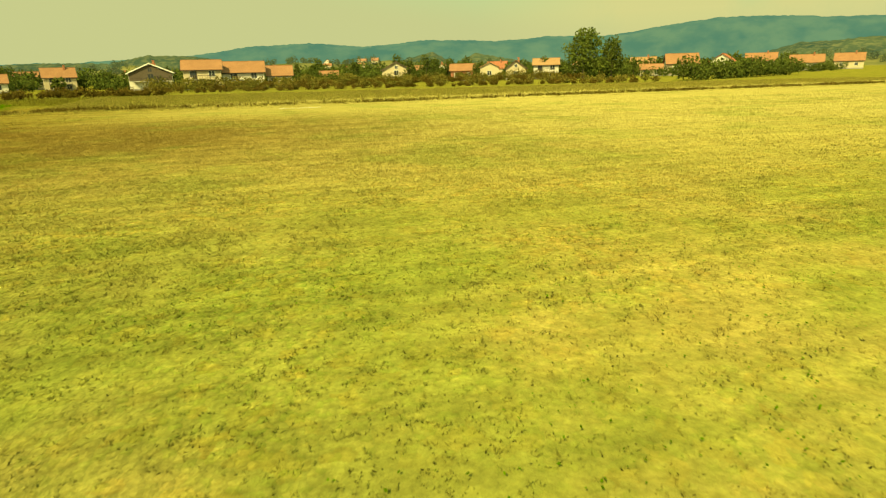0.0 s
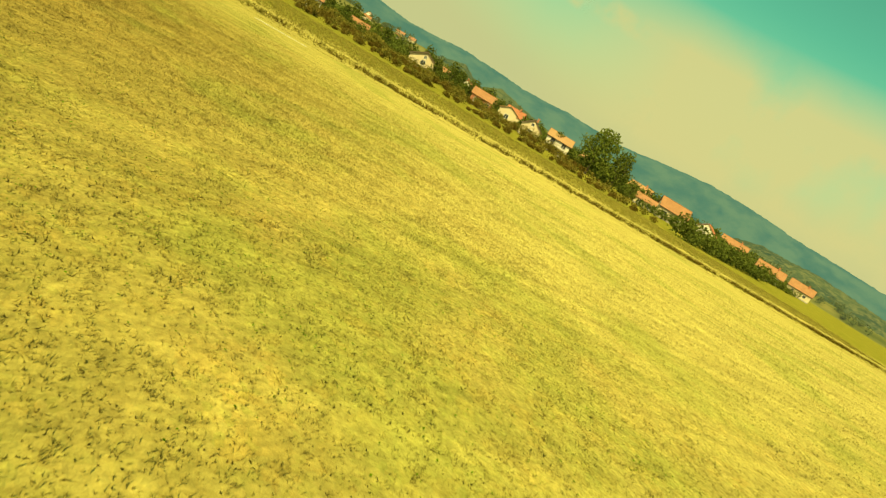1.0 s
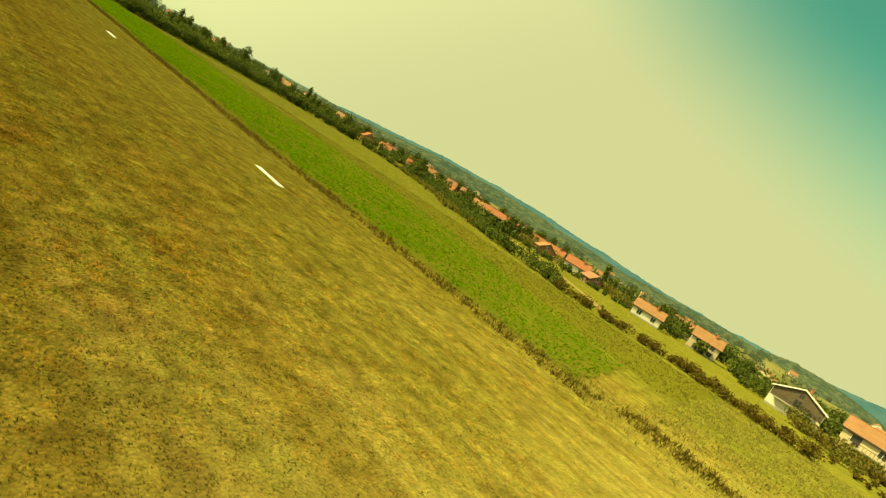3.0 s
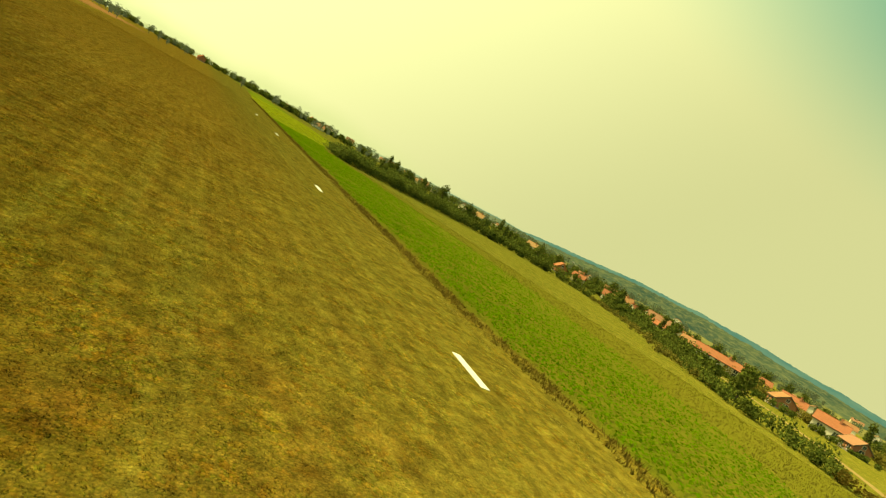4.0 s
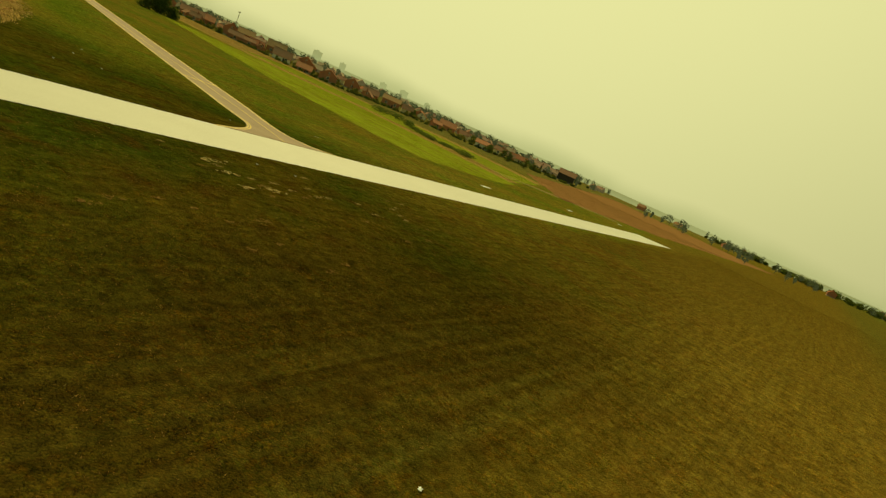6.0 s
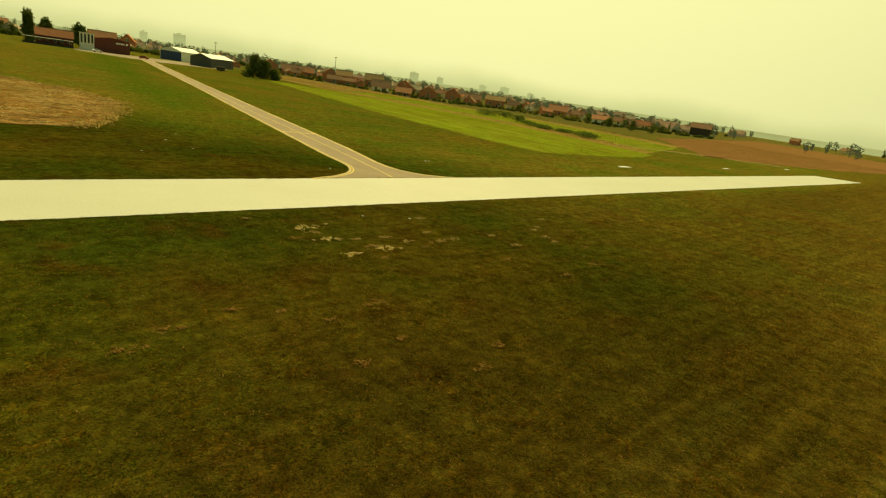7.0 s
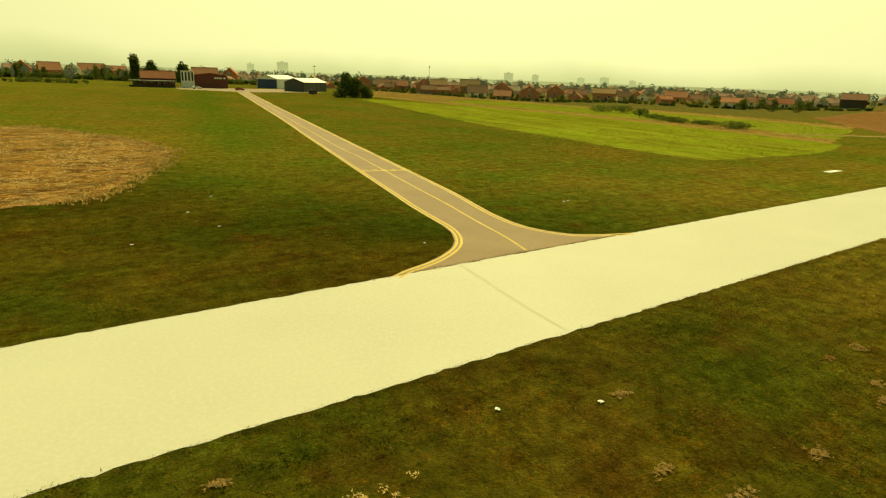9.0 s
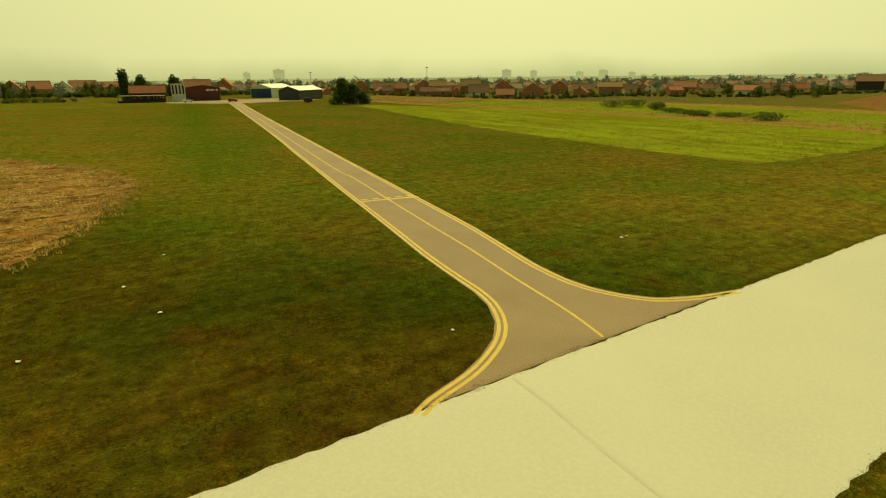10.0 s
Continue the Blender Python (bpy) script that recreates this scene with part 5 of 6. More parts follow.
tree(30, 324, 12.0, 8.0, 65, n=3600, leaf=0.42, label="dark tree behind the clubhouse")
tree(50, 345, 12.0, 8.0, 66, n=3600, leaf=0.42, label="dark round tree behind the clubhouse")
tree(64, 420, 11.0, 9.0, 68, n=900)
tree(80, 430, 11.0, 9.0, 69, n=900)
for bx, by, bh, bw in ((141, 116, 2.4, 7.0), (147, 112, 2.6, 6.0), (137, 97, 2.4, 4.0), (123, 74, 1.4, 5.0), (125, 66, 1.3, 6.0), (120, 55, 1.8, 6.0), (132, 88, 1.2, 6.0), (128, 80, 1.2, 6.0)):
    bush(bx, by, bh * 1.15, bw * 1.25, int(bx * 7 + by), "leaf_light", 1100, 0.2, "rounded green bush in the rough meadow", "meadow bushes")
for tx, ty, th in ((270, 152, 5.5), (250, 126, 5.0), (263, 107, 5.5), (282, 134, 5.0), (254, 128, 4.5), (300, 120, 5.0)):
    tree(tx, ty, th, th * 1.1, int(tx + ty), n=500, leaf=0.35, label="dark green tree at the edge of town")


def scatter_trees(count, protos, az0, az1, d0, d1, seed, s0=0.7, s1=1.3):
    rng = np.random.RandomState(seed)
    for k in range(count):
        a_, d_ = radians(rng.uniform(az0, az1)), rng.uniform(d0, d1)
        ob = copy_thing(protos[k % len(protos)], pose(-40 + d_ * math.cos(a_), -40 + d_ * math.sin(a_), 0, 0, 0, rng.uniform(0, 360)))
        q = rng.uniform(s0, s1)
        ob.scale = (q, q, q * rng.uniform(0.85, 1.2))


PROTO = [tree(-118, -232, 7.0, 5.5, 71, n=900, leaf=0.36, low=0.08), tree(-160, -236, 8.0, 6.0, 72, n=900, leaf=0.36, low=0.08), tree(-70, -236, 6.5, 6.0, 73, n=900, leaf=0.36, low=0.08), tree(-200, -222, 8.0, 3.6, 74, n=700, leaf=0.34, column=True, low=0.08)]
scatter_trees(60, PROTO, -140, -78, 195, 330, 81, 0.6, 1.05)
scatter_trees(110, PROTO, -78, -22, 225, 420, 82, 0.6, 1.2)
scatter_trees(26, PROTO, 24, 60, 330, 460, 85, 0.35, 0.65)
scatter_trees(30, PROTO, 78, 94, 420, 540, 86, 0.6, 1.1)


def woods(count, az0, az1, d0, d1, seed, h0, h1, label, mat="far_leaf"):
    """Far trees that nobody could count: crowns on short trunks, one object of stuff."""
    rng = np.random.RandomState(seed)
    q = []
    for k in range(count):
        a_, d_ = radians(rng.uniform(az0, az1)), rng.uniform(d0, d1)
        x, y, h = -40 + d_ * math.cos(a_), -40 + d_ * math.sin(a_), rng.uniform(h0, h1)
        w = h * rng.uniform(0.22, 0.48)
        for b_ in range(4):
            q.append(leaf_cloud(rng, (x + rng.uniform(-0.4, 0.4) * w, y + rng.uniform(-0.4, 0.4) * w, h * (0.35 + 0.15 * b_)), (w * 0.7, w * 0.7, h * 0.2), 34, 0.6))
        for e_ in ((0.2, 0.0), (0.0, 0.2)):
            q.append(np.array([[(x - e_[0], y - e_[1], 0.0), (x + e_[0], y + e_[1], 0.0), (x + e_[0], y + e_[1], h * 0.5), (x - e_[0], y - e_[1], h * 0.5)]]))
    return tagged(quads_object("woods", np.concatenate(q), M[mat], None), label, "trees", kind="stuff")


def copses(count, az0, az1, seed, label):
    """Clumps of trees on the slope behind the village: one object of stuff."""
    rng = np.random.RandomState(seed)
    q = []
    for k in range(count):
        x, y, z = SLOPE[rng.randint(1, 5) * SLOPE_N + int(round((rng.uniform(az0, az1) + 150) / 0.4))]
        for b_ in range(rng.randint(2, 7)):
            h = rng.uniform(5, 11)
            c = leaf_cloud(rng, (rng.normal(0, 7), rng.normal(0, 7), h * 0.5), (h * 0.42, h * 0.42, h * 0.5), 70, 0.9)
            q.append(c + np.array([x, y, z - 0.5]))
    return tagged(quads_object("copse", np.concatenate(q), M["far_leaf"], None), label, "trees", kind="stuff")


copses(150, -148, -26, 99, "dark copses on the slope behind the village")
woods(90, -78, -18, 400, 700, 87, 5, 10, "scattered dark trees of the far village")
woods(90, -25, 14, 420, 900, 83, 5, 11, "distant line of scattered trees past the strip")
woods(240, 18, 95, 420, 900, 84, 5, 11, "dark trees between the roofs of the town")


# ---- town behind the first rows ----
def far_houses(count, az0, az1, d0, d1, seed, walls, roofs, label, panes=1, size=1.0, tall=0.0):
    rng = np.random.RandomState(seed)
    for k in range(count):
        az, d_ = az0 + (az1 - az0) * (k + rng.uniform(0, 1)) / count, rng.uniform(d0, d1)
        a_, h = radians(az), rng.uniform(2.6, 4.6) * size + tall
        turn = az + (90 if rng.uniform() < 0.5 else 0) + rng.uniform(-28, 28)
        house(-40 + d_ * math.cos(a_), -40 + d_ * math.sin(a_), turn, rng.uniform(7.5, 11.0) * size, rng.uniform(7, 9) * size, h, h + (rng.uniform(2.2, 3.4) + 0.4 * tall) * size,
              walls[rng.randint(len(walls))], roofs[rng.randint(len(roofs))], rng.randint(0, 2), 1, label, panes, 0, door=False, detail=False)


# far walls and roofs: haze painted in as a faint glow
M["far_brick"] = haze_glow_material("haze_glow_brick", (0.17, 0.075, 0.045), (0.22, 0.11, 0.065), 0.2, (0.30, 0.33, 0.25), 0.3)
M["far_cream"] = haze_glow_material("haze_glow_cream", (0.34, 0.27, 0.19), (0.40, 0.33, 0.24), 0.2, (0.30, 0.33, 0.25), 0.2)
M["far_roof"] = haze_glow_material("haze_glow_red_roofs", (0.27, 0.105, 0.06), (0.34, 0.15, 0.09), 0.2, (0.30, 0.33, 0.25), 0.3)
M["far_tan"] = haze_glow_material("haze_glow_tan_roofs", (0.38, 0.24, 0.15), (0.42, 0.29, 0.19), 0.2, (0.30, 0.33, 0.25), 0.2)
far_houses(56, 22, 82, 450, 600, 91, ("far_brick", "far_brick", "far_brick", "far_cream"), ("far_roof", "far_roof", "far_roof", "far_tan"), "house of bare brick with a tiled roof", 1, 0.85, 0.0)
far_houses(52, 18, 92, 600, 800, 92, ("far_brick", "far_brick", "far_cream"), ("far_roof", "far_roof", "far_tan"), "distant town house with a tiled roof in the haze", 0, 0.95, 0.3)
far_houses(26, 27, 66, 350, 450, 89, ("brick", "brick", "brick", "plaster_cream"), ("roof_town", "roof_brown", "roof_red", "roof_brown"), "brick town house with a steep tiled roof", 1, 0.72, 0.0)
far_houses(9, -66, -44, 262, 340, 97, ("plaster_white", "plaster_cream", "brick"), ("roof_red", "roof_orange", "roof_red"), "small village house with a red tiled roof", 1, 0.72)
far_houses(20, -76, -40, 320, 520, 93, ("plaster_white", "plaster_white", "plaster_cream"), ("roof_tan", "roof_orange", "roof_brown"), "village house with an orange roof among trees", 1, 0.85)
far_houses(26, -44, -12, 480, 820, 96, ("plaster_white", "plaster_white", "plaster_cream"), ("roof_tan", "roof_orange", "roof_brown"), "village house with a tiled roof among trees", 0)
far_houses(12, -20, 16, 700, 1000, 94, ("plaster_cream", "brick", "brick"), ("roof_orange", "roof_red"), "distant village house with a red roof", 0)
far_houses(12, -142, -80, 260, 380, 95, ("plaster_white", "plaster_cream"), ("roof_orange", "roof_red", "roof_tan"), "village house with a tiled roof among trees")


def slope_place(az, row):
    """A corner of the slope's mesh near that azimuth."""
    return SLOPE[row * SLOPE_N + int(round((az + 150) / 0.4))]


rng_s = np.random.RandomState(98)
for k in range(26):
    az_ = (-103 + 14 * rng_s.uniform()) if k < 14 else rng_s.uniform(-86, -36)
    hx, hy, hz = slope_place(az_, 1 + k % 3)
    ob = house(hx, hy, az_ + 90 * (k % 2) + rng_s.uniform(-25, 25), rng_s.uniform(9, 13), 9.0, rng_s.uniform(3.5, 5.0), rng_s.uniform(6.5, 8.0), ("plaster_white", "plaster_cream")[k % 2], ("roof_tan", "roof_orange", "roof_brown")[k % 3], 0, 1, "small white house on the far slope", 1, 0, door=False, detail=False)
    ob.location.z = hz - 0.1


def apartment_block(x, y, rot, w, d, h, label="pale high-rise block in the haze"):
    ob = holder("apartment_block", x, y, rot)
    tagged(ob, label, "building", "far high-rises")
    part("wall", box_bm((-w / 2, -d / 2, 0, w / 2, d / 2, h)), M["plaster_far"], ob)
    part("roof", box_bm((-w / 2 - 0.3, -d / 2 - 0.3, h, w / 2 + 0.3, d / 2 + 0.3, h + 0.8), (-w * 0.2, -d * 0.2, h + 0.8, w * 0.1, d * 0.2, h + 3.5)), M["plaster_far"], ob)
    n = int(h / 3)
    for k in range(n):
        part("window_band", box_bm((-w / 2 + 1, -d / 2 - 0.1, 3 * k + 1.0, w / 2 - 1, -d / 2, 3 * k + 2.3)), M["glass_far"], ob)


def on_ray(az, dist):
    return -18 + dist * math.cos(radians(az)), -14 + dist * math.sin(radians(az))


# high-rise walls and windows emit a pale glow in place of haze
M["plaster_far"] = haze_glow_material("haze_glow_plaster", (0.4, 0.38, 0.34), (0.44, 0.42, 0.38), 0.05, (0.50, 0.62, 0.5), 0.5)
M["glass_far"] = haze_glow_material("haze_glow_windows", (0.2, 0.2, 0.2), (0.25, 0.25, 0.25), 0.05, (0.50, 0.62, 0.5), 0.42)
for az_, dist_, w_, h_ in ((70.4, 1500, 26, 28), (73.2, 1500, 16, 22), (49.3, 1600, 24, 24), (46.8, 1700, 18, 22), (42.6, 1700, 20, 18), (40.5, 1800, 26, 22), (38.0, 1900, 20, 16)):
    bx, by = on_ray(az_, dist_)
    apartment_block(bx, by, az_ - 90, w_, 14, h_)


def mast(x, y, h, r, label):
    ob = holder("mast", x, y, 0)
    tagged(ob, label, "mast")
    bm = bmesh.new()
    limb_mesh(bm, (0, 0, -0.3), (0, 0, h), r, r * 0.5, 8)
    part("pole", bm, M["grey_metal"], ob)
    part("crossarm", box_bm((-r * 4, -r, h * 0.9, r * 4, r, h * 0.9 + r * 1.5)), M["grey_metal"], ob)


mx, my = on_ray(67.6, 900)
mast(mx, my, 19, 0.5, "thin grey aerial mast over the roofs")
mx, my = on_ray(56.8, 900)
mast(mx, my, 25, 0.5, "thin grey aerial mast over the roofs")
mast(320, -377, 10, 0.35, "white pole standing among the village houses")

# tracks and lanes
ribbon("farm_track", smooth([(-35, -152), (-20, -170), (10, -195), (60, -225)]), 2.5, 0.03, M["track"], "pale gravel farm track past the white house")
ribbon("farm_track", smooth([(165, 12), (150, 26), (128, 38), (116, 44)]), 3.0, 0.03, M["track"], "pale earth track beside the maize field")
sheet("apron", [(50, 255), (62, 250), (100, 262), (95, 300), (35, 300), (34, 275)], 0.005, M["asphalt"], "worn asphalt apron in front of the hangars")


# ---- grass and crops ----
def field_noise(x, y, cell, seed):
    rng = np.random.RandomState(seed)
    g = rng.uniform(0, 1, (256, 256))
    u, v = x / cell, y / cell
    i, j = np.floor(u).astype(int), np.floor(v).astype(int)
    fu, fv = u - i, v - j
    fu, fv = fu * fu * (3 - 2 * fu), fv * fv * (3 - 2 * fv)
    a0, a1 = g[i % 256, j % 256], g[(i + 1) % 256, j % 256]
    b0, b1 = g[i % 256, (j + 1) % 256], g[(i + 1) % 256, (j + 1) % 256]
    return (a0 * (1 - fu) + a1 * fu) * (1 - fv) + (b0 * (1 - fu) + b1 * fu) * fv


RUN_BOX = [(-420, -9.9), (160, -9.9), (151, -0.3), (-420, -0.3)]
BARE = [RUN_BOX, TAXI_L + TAXI_R, PATCH]


def grass(name, region, density, blades, height, width, seed, mat, label, avoid=True, lean=0.7, thin=0.0, fade=0.0, skip=None, rows=None):
    """Upright tufts of three-cornered blades over a region of the ground: one object of stuff."""
    rng = np.random.RandomState(seed)
    xs, ys = [p[0] for p in region], [p[1] for p in region]
    n = int((max(xs) - min(xs)) * (max(ys) - min(ys)) * density)
    x, y = rng.uniform(min(xs), max(xs), n), rng.uniform(min(ys), max(ys), n)
    ok = inside(x, y, region)
    if avoid:
        for poly in BARE:
            ok &= ~inside(x, y, poly)
    if skip:
        ok &= ~inside(x, y, skip)
    clump = field_noise(x, y, 0.55, seed + 1) * 0.6 + field_noise(x, y, 2.5, seed + 2) * 0.4
    if thin:
        ok &= rng.uniform(0, 1, n) < np.clip(1 - thin + thin * 2.2 * clump, 0, 1)
    if rows:
        ok &= rng.uniform(0.25, 0.75, n) < field_noise((x * 0.2 + y) * rows[0], (x - y * 0.2) * rows[1], 1.0, seed + 5) * 0.65 + field_noise(x, y, 5.0, seed + 6) * 0.5 - 0.08
    if fade:
        near = np.full(n, 1e9)
        for (x0, y0), (x1, y1) in zip(region, region[1:] + region[:1]):
            q = np.hypot(x1 - x0, y1 - y0)
            near = np.minimum(near, np.abs((x - x0) * (y1 - y0) - (y - y0) * (x1 - x0)) / q)
        ok &= rng.uniform(0, 1, n) < np.clip(near / fade, 0, 1) ** 1.5
    x, y, clump = x[ok], y[ok], clump[ok]
    n = len(x)
    x, y, clump = (np.repeat(v, blades) for v in (x, y, clump))
    n *= blades
    x = x + rng.normal(0, width * 1.5, n)
    y = y + rng.normal(0, width * 1.5, n)
    h = height * (0.35 + 1.1 * clump) * rng.uniform(0.6, 1.3, n)
    a_ = rng.uniform(0, 6.2832, n)
    w = width * rng.uniform(0.6, 1.3, n)
    dx, dy = np.cos(a_) * w / 2, np.sin(a_) * w / 2
    b_ = rng.uniform(0, 6.2832, n)
    q = rng.uniform(0.1, lean, n) * h
    v = np.zeros((n, 3, 3), np.float32)
    v[:, 0] = np.stack([x - dx, y - dy, np.full(n, -0.01)], 1)
    v[:, 1] = np.stack([x + dx, y + dy, np.full(n, -0.01)], 1)
    v[:, 2] = np.stack([x + np.cos(b_) * q, y + np.sin(b_) * q, h], 1)
    ob = quads_object(name, v, M[mat], None, 3)
    return tagged(ob, label, "grass", kind="stuff")


def rect(x0, y0, x1, y1):
    return [(x0, y0), (x1, y0), (x1, y1), (x0, y1)]


grass("grass", rect(-108, -68, -66, -20), 120, 4, 0.036, 0.022, 201, "blade", "short dry mown meadow grass, yellow and olive", thin=0.5, lean=1.6, fade=12)
grass("grass", rect(-165, -80, -30, -10), 18, 3, 0.04, 0.05, 202, "blade", "mown meadow grass, yellow with green patches", thin=0.6, lean=1.5, fade=20, skip=rect(-102, -60, -72, -26))
grass("grass", rect(-80, -78, 15, -15), 44, 3, 0.045, 0.04, 203, "blade", "mown meadow grass, brownish and olive", thin=0.6, lean=1.5, fade=20)
grass("grass", [(-55, -48), (50, -48), (50, -9.6), (-55, -9.6)], 40, 3, 0.055, 0.04, 204, "blade", "green and brown mown grass by the runway, shade put into its colour", thin=0.6, lean=1.5, fade=12)
grass("grass", rect(-60, -14.6, 50, -9.6), 34, 3, 0.075, 0.05, 214, "blade", "green and brown mown grass by the runway, shade put into its colour", thin=0.6, lean=1.5, fade=3)
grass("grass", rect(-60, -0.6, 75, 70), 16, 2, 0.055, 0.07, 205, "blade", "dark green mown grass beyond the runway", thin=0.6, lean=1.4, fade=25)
grass("grass", rect(-60, -0.6, 60, 5), 22, 2, 0.055, 0.07, 215, "blade", "dark green mown grass beyond the runway", thin=0.6, lean=1.4, fade=3)
grass("grass", [(-60, 45), (60, 45), (60, -0.6), (140, -0.6), (140, 20), (110, 260), (-60, 260)], 4, 2, 0.06, 0.12, 216, "blade", "dark green mown grass of the airfield", thin=0.6, lean=2.0, fade=10)
grass("grass", rect(-10, -80, 220, -9.6), 6, 2, 0.06, 0.10, 217, "blade", "brown and green mown grass of the strip", thin=0.6, lean=2.0, fade=8)
grass("stubble", PATCH, 4, 3, 0.09, 0.08, 218, "straw", "cut straw stubble in rows and loose straw", avoid=False, thin=1.4, lean=3.0, rows=(0.7, 0.2))
grass("stubble", PATCH, 9, 3, 0.10, 0.10, 219, "straw_pale", "pale loose straw lying in swaths", avoid=False, thin=1.8, lean=3.5, rows=(0.4, 0.14))
grass("verge_straw", rect(9.5, 1.5, 70, 2.0), 26, 3, 0.06, 0.05, 226, "dry_blade", "dry straw line along the mown runway verge", avoid=False, thin=1.0, lean=2.5)
grass("verge_straw", [(-190, -78.2), (-75, -79.0), (-30, -80.6), (60, -82.2), (60, -82.9), (-30, -81.3), (-75, -79.8), (-190, -79.0)], 20, 3, 0.05, 0.05, 235, "dry_blade", "pale straw line along the mown strip edge", avoid=False, thin=0.8, lean=2.5)
grass("stubble_weeds", PATCH, 5, 4, 0.10, 0.08, 220, "blade", "green weeds growing through the stubble", avoid=False, thin=1.6, lean=1.5)
FRINGE_W = [(-22.4, 24.5), (-19.2, 29.2), (-16.8, 34.2), (-13.2, 42.5), (-10.0, 53.8), (-11.4, 62.4), (-15.4, 73.6), (-24.6, 91.5)]
FRINGE = [(fx + 1.6, fy - 0.6) for fx, fy in FRINGE_W] + [(fx - 2.6, fy + 0.6) for fx, fy in FRINGE_W[::-1]]
grass("weed_fringe", FRINGE, 9, 4, 0.26, 0.09, 236, "dry_brown", "ragged brown weeds round the stubble", avoid=False, thin=2.4, lean=1.4, fade=0.9)
grass("weed_fringe", FRINGE, 4, 4, 0.16, 0.09, 237, "weed", "olive weeds round the stubble", avoid=False, thin=2.4, lean=1.4, fade=1.0)
grass("clover_weeds", GREEN_N, 1.0, 3, 0.09, 0.13, 238, "weed", "brown weeds in streaks through the clover", avoid=False, thin=2.4, lean=1.6, rows=(0.05, 0.5), fade=1.0)
grass("dead_flecks", [(-55, -46), (40, -46), (40, -10.4), (-55, -10.4)], 5, 3, 0.04, 0.05, 227, "dead", "brown dead flecks in the mown grass", thin=2.6, lean=2.5)
grass("edge_thatch", rect(-70, -10.15, 110, -9.84), 60, 3, 0.03, 0.045, 228, "dead", "dry brown grass creeping over the runway edge", avoid=False, lean=1.6)
grass("edge_thatch", rect(-60, -0.36, 110, -0.1), 60, 3, 0.03, 0.045, 229, "dead", "dry brown grass creeping over the runway edge", avoid=False, lean=1.6)
grass("runway_fringe", rect(-70, -10.3, 110, -9.82), 80, 3, 0.04, 0.045, 206, "blade", "grass growing over the runway edge", avoid=False)
grass("runway_fringe", rect(-60, -0.38, 110, 0.0), 80, 3, 0.04, 0.045, 207, "blade", "grass growing over the runway edge", avoid=False)
grass("tall_grass", [(-190, -79), (-75, -80), (-45, -82.5), (-60, -92), (-190, -90)], 6, 4, 0.16, 0.05, 208, "dry_blade", "tall straw-yellow grass along the field boundary", thin=0.9, fade=3)
grass("weeds", [(-66, -83.5), (-30, -81.8), (10, -82.4), (60, -83.6), (240, -88), (240, -90), (60, -85.2), (10, -84.2), (-30, -83.6), (-66, -86.5)], 9, 4, 0.28, 0.07, 209, "weed", "brown weeds along the crop edge", thin=2.0, lean=1.0)
grass("weeds", [(-190, -82), (-100, -81), (-66, -86), (-66, -91), (-100, -85), (-190, -86)], 9, 4, 0.35, 0.08, 210, "weed", "brown weed tufts along the field boundary", thin=2.6, lean=1.0, fade=1.5)
grass("tall_grass", between(0.0, 0.2, 6), 10, 3, 0.42, 0.10, 211, "dry_brown", "tall brown dead grass behind the clover", thin=1.2, fade=5)
grass("tall_grass", between(0.76, 1.0, 6), 5, 3, 0.45, 0.12, 231, "dry_brown", "tall brown dead grass before the town", thin=1.0, fade=6)
grass("tall_grass", between(0.2, 0.76, 6)[4:8], 5, 3, 0.45, 0.12, 232, "dry_brown", "tall brown dead grass before the town", thin=1.0)
grass("meadow_grass", between(0.18, 0.78, 5), 4, 3, 0.12, 0.12, 233, "leaf_clover", "light green meadow grass between the bushes", thin=0.8)
grass("hay", YELLOW_S, 4, 3, 0.22, 0.07, 234, "olive_blade", "yellow and olive hay grass", thin=0.9)
grass("far_meadow", [(-190, -92), (-66, -92), (-60, -138), (-160, -120), (-190, -110)], 5, 4, 0.2, 0.08, 212, "dry_blade", "yellow unmown meadow beyond the boundary", thin=0.6)
grass("maize", DRY_NEAR, 0.6, 4, 0.16, 0.2, 213, "maize", "low reddish brown ripe crop plants", lean=0.8)


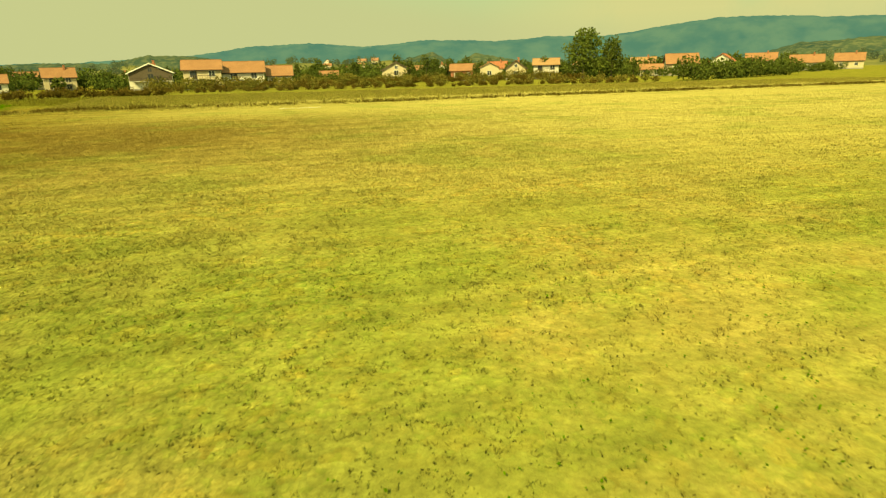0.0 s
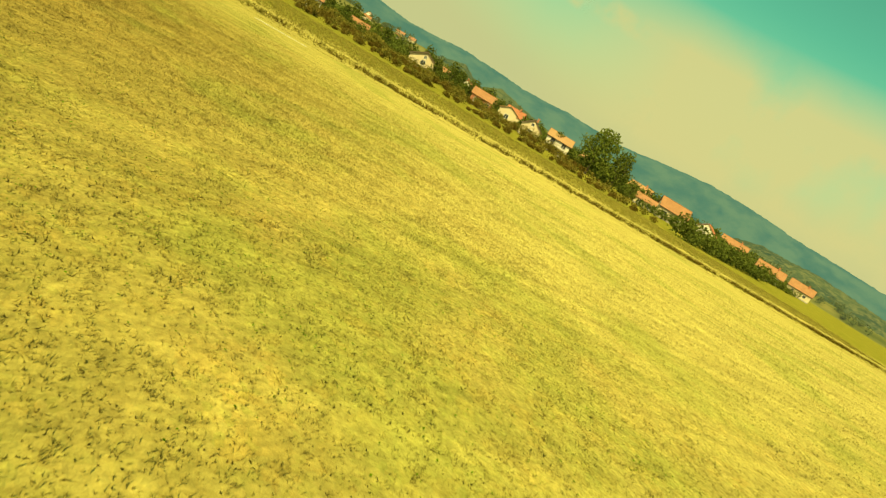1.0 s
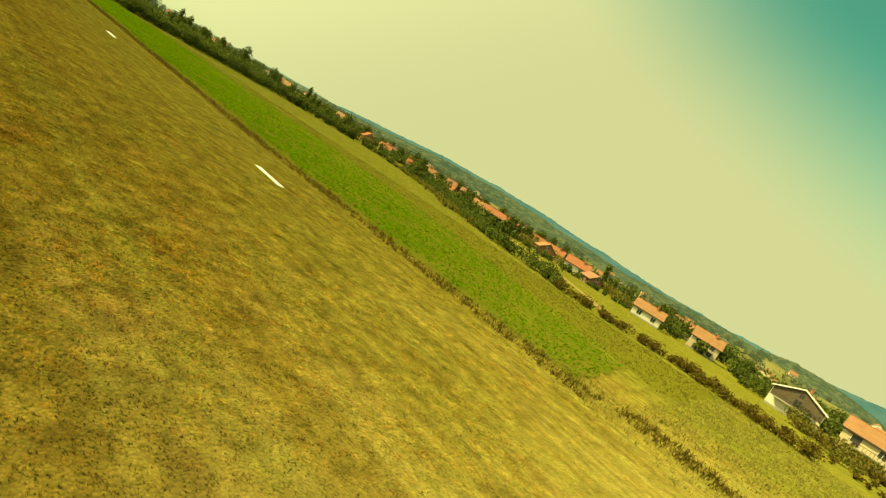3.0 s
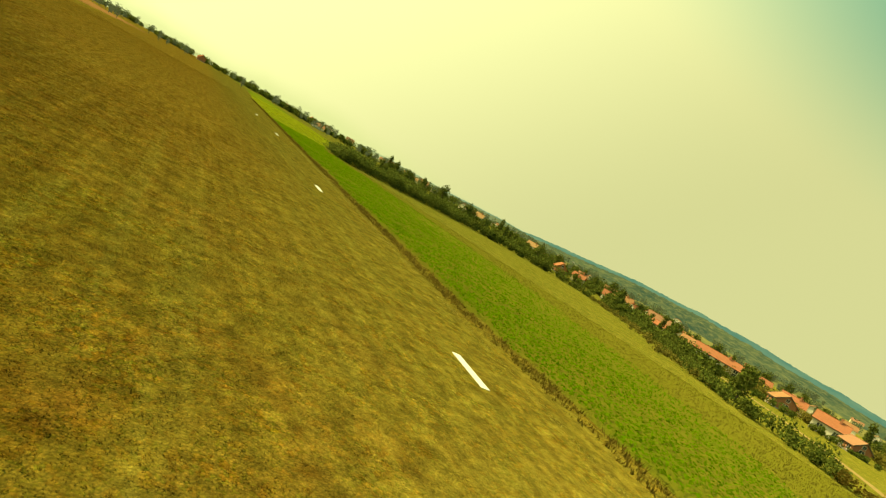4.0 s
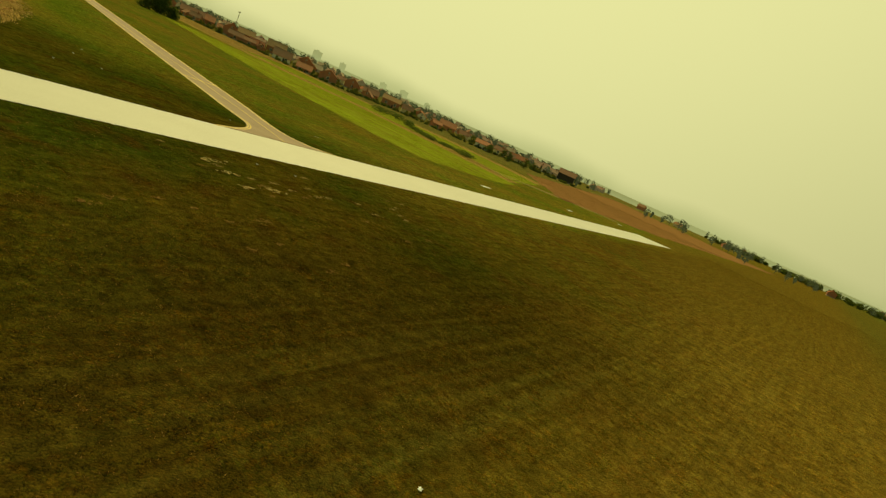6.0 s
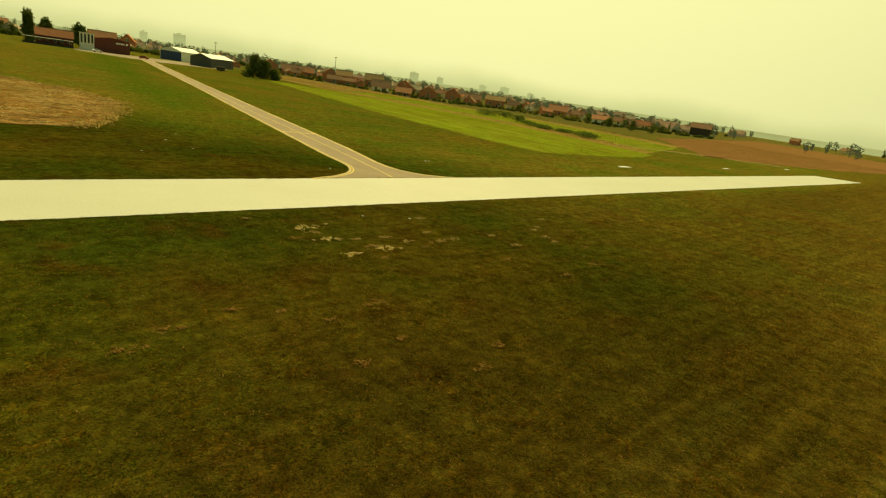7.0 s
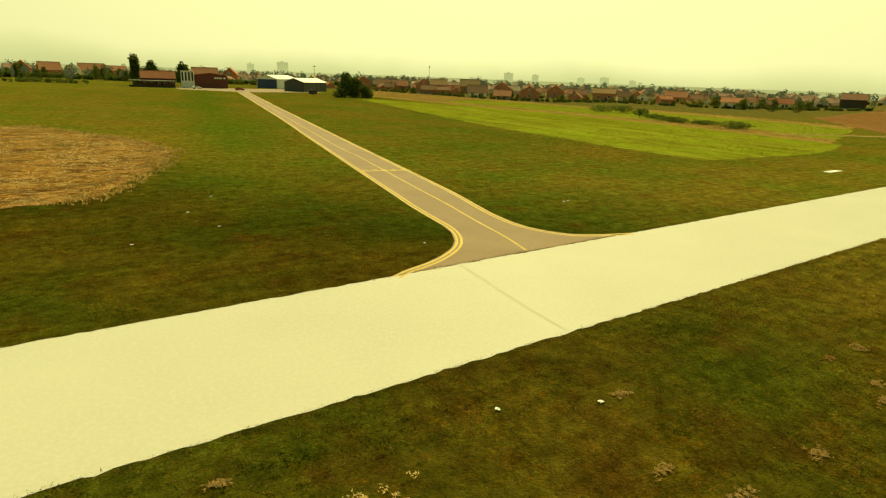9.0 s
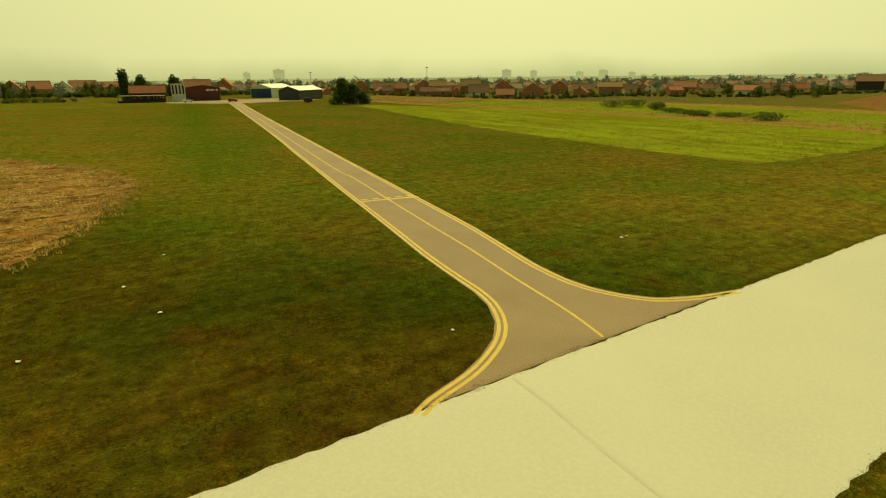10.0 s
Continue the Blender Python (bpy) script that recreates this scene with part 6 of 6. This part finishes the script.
def crop(name, region, density, size, height, seed, mat, label, streak=0.0, west=None, far_edge=None, tilt=0.6):
    rng = np.random.RandomState(seed)
    xs, ys = [p[0] for p in region], [p[1] for p in region]
    n = int((max(xs) - min(xs)) * (max(ys) - min(ys)) * density)
    x, y = rng.uniform(min(xs), max(xs), n), rng.uniform(min(ys), max(ys), n)
    ok = inside(x, y, region)
    if west is not None:
        ok &= rng.uniform(0, 1, n) < np.clip((x - west) / 45.0, 0, 1)
    if far_edge:
        ok &= rng.uniform(0, 1, n) < np.clip(1.15 - (far_edge[0] - y + 7.0 * field_noise(x, y, 14.0, seed + 9)) / far_edge[1], 0.03, 1)
    if streak:
        ok &= rng.uniform(0.2, 0.8, n) < 1.0 - streak * 1.1 * (field_noise((x - y * 0.12) * 0.45, (y + x * 0.12) * 0.03, 1.0, seed + 7) * 0.6 + field_noise(x, y, 2.6, seed + 8) * 0.6)
    x, y = x[ok], y[ok]
    n = len(x)
    c = field_noise(x, y, 1.2, seed) * 0.6 + field_noise(x, y, 6.0, seed + 3) * 0.4
    p = np.stack([x, y, height * (0.3 + c) * rng.uniform(0.7, 1.2, n)], 1)
    a_ = rng.uniform(0, 6.2832, n)
    u = np.stack([np.cos(a_), np.sin(a_), rng.uniform(-tilt, tilt, n)], 1)
    w = np.stack([-np.sin(a_), np.cos(a_), rng.uniform(-tilt, tilt, n)], 1)
    s = size * rng.uniform(0.6, 1.4, n)[:, None]
    q = np.stack([p - u * s, p - w * s * 0.7, p + u * s, p + w * s * 0.7], 1)
    q[:, :, 2] = np.maximum(q[:, :, 2], 0.03)
    return tagged(quads_object(name, q, M[mat], None), label, "crop", kind="stuff")


crop("field_leaves", [q for q in GREEN_E if q[0] < 330], 2.5, 0.22, 0.3, 224, "leaf_clover", "light green leaves of the far field", 0.6)
crop("crop_leaves", GREEN_S, 26, 0.11, 0.42, 221, "leaf_crop", "bright green broad crop leaves", 0.35, -84.0, (-84.0, 38.0))
crop("clover", GREEN_N, 7, 0.16, 0.16, 222, "leaf_clover", "bright green low clover leaves in streaky rows", 0.85, tilt=0.3)
crop("broad_weeds", rect(-100, -48, -74, -25), 36, 0.013, 0.05, 223, "leaf_crop", "small green leaves of clover in the mown grass", 1.0)

# ---- straw patches, litter ----
def straw_patch(x, y, r, seed, n=260, mat="straw"):
    rng = np.random.RandomState(seed)
    hub = rng.normal(0, r * 0.42, (22, 2)) * (1.35, 0.75)
    size = rng.uniform(0.02, 0.12, 22) * r
    pick = (22 * rng.uniform(0, 1, n) ** 1.7).astype(int)
    px, py = x + hub[pick, 0] + rng.normal(0, 1, n) * size[pick], y + hub[pick, 1] + rng.normal(0, 1, n) * size[pick]
    b_ = rng.uniform(0, 6.2832, n)
    ln, wd = rng.uniform(0.05, 0.16, n), rng.uniform(0.008, 0.022, n)
    z = rng.uniform(0.03, 0.065, n)
    v = np.zeros((n, 3, 3), np.float32)
    v[:, 0] = np.stack([px - np.sin(b_) * wd, py + np.cos(b_) * wd, z], 1)
    v[:, 1] = np.stack([px + np.sin(b_) * wd, py - np.cos(b_) * wd, z], 1)
    v[:, 2] = np.stack([px + np.cos(b_) * ln, py + np.sin(b_) * ln, z + rng.uniform(-0.02, 0.04, n)], 1)
    return tagged(quads_object("straw_patch", v, M[mat], None, 3), "pale dead straw patch in the grass", "straw", kind="stuff")


for k, (sx, sy, sr) in enumerate(((-18.4, -14.6, 0.90), (-18.6, -15.7, 0.40), (-16.2, -19.6, 0.75), (-16.5, -19.1, 0.35), (-18.7, -20.0, 0.60), (-18.6, -17.2, 0.55), (-17.9, -17.4, 0.30), (-10.2, -19.3, 0.50),
                                  (2.8, -17.0, 0.40), (-0.1, -18.7, 0.35), (-1.3, -19.4, 0.45), (-11.3, -19.5, 0.35), (-11.0, -17.5, 0.35), (-6.3, -21.8, 0.50), (-6.4, -19.5, 0.40), (-8.7, -14.3, 0.35), (-21.1, -11.9, 0.30),
                                  (-16.8, -17.6, 0.35), (-14.6, -17.8, 0.40), (-13.8, -18.9, 0.40), (-1.8, -21.0, 0.50), (-2.3, -22.1, 0.45))):
    straw_patch(sx, sy, sr, 300 + k, int(80 + 420 * sr), "straw_pale" if sr > 0.5 else "straw")
for k, (sx, sy, sr) in enumerate(((11.6, -17.6, 0.40), (8.8, -14.9, 0.25), (-13.3, -20.2, 0.35), (-9.8, -23.9, 0.50), (-1.0, -23.9, 0.40), (-20.3, -16.4, 0.35), (-17.1, -19.1, 0.30), (-17.3, -21.1, 0.40), (0.5, -16.8, 0.35),
                                  (2.1, -20.4, 0.35), (-30.4, -25.4, 0.50), (-32.1, -26.3, 0.50), (-12.4, -19.6, 0.30), (-26.0, -25.5, 0.25), (-21.9, -33.0, 0.40), (-19.9, -32.0, 0.30), (-21.7, -26.4, 0.70), (-24.7, -27.1, 0.30),
                                  (-27.7, -24.6, 0.30), (-25.7, -30.7, 0.30), (-23.1, -29.7, 0.25), (-4.5, -26.7, 0.6), (-8.4, -27.4, 0.5))):
    straw_patch(sx, sy, sr, 340 + k, int(50 + 260 * sr), "dead")


def litter(x, y, seed, size):
    rng = np.random.RandomState(seed)
    bm = bmesh.new()
    bmesh.ops.create_grid(bm, x_segments=4, y_segments=4, size=size)
    for v in bm.verts:
        v.co += Vector((rng.uniform(-1, 1), rng.uniform(-1, 1), rng.uniform(0.2, 1.6))) * size * 0.3
    ob = part("litter", bm, M["white_paint"], None)
    ob.matrix_basis = pose(x, y, 0.04, 0, 0, rng.uniform(0, 360))
    tagged(ob, "crumpled white scrap of plastic in the grass", "litter", "scraps in the grass")


for k, (lx, ly, ls) in enumerate(((-12.9, -12.9, 0.08), (-12.7, 23.6, 0.09), (-15.5, 18.6, 0.09), (-14.6, 13.7, 0.09), (-4.7, 4.1, 0.08), (13.0, 9.5, 0.11), (13.6, 9.55, 0.08), (-20.0, 11.6, 0.08), (-31.0, -47.2, 0.08), (-9.7, -14.3, 0.08))):
    litter(lx, ly, 400 + k, ls)
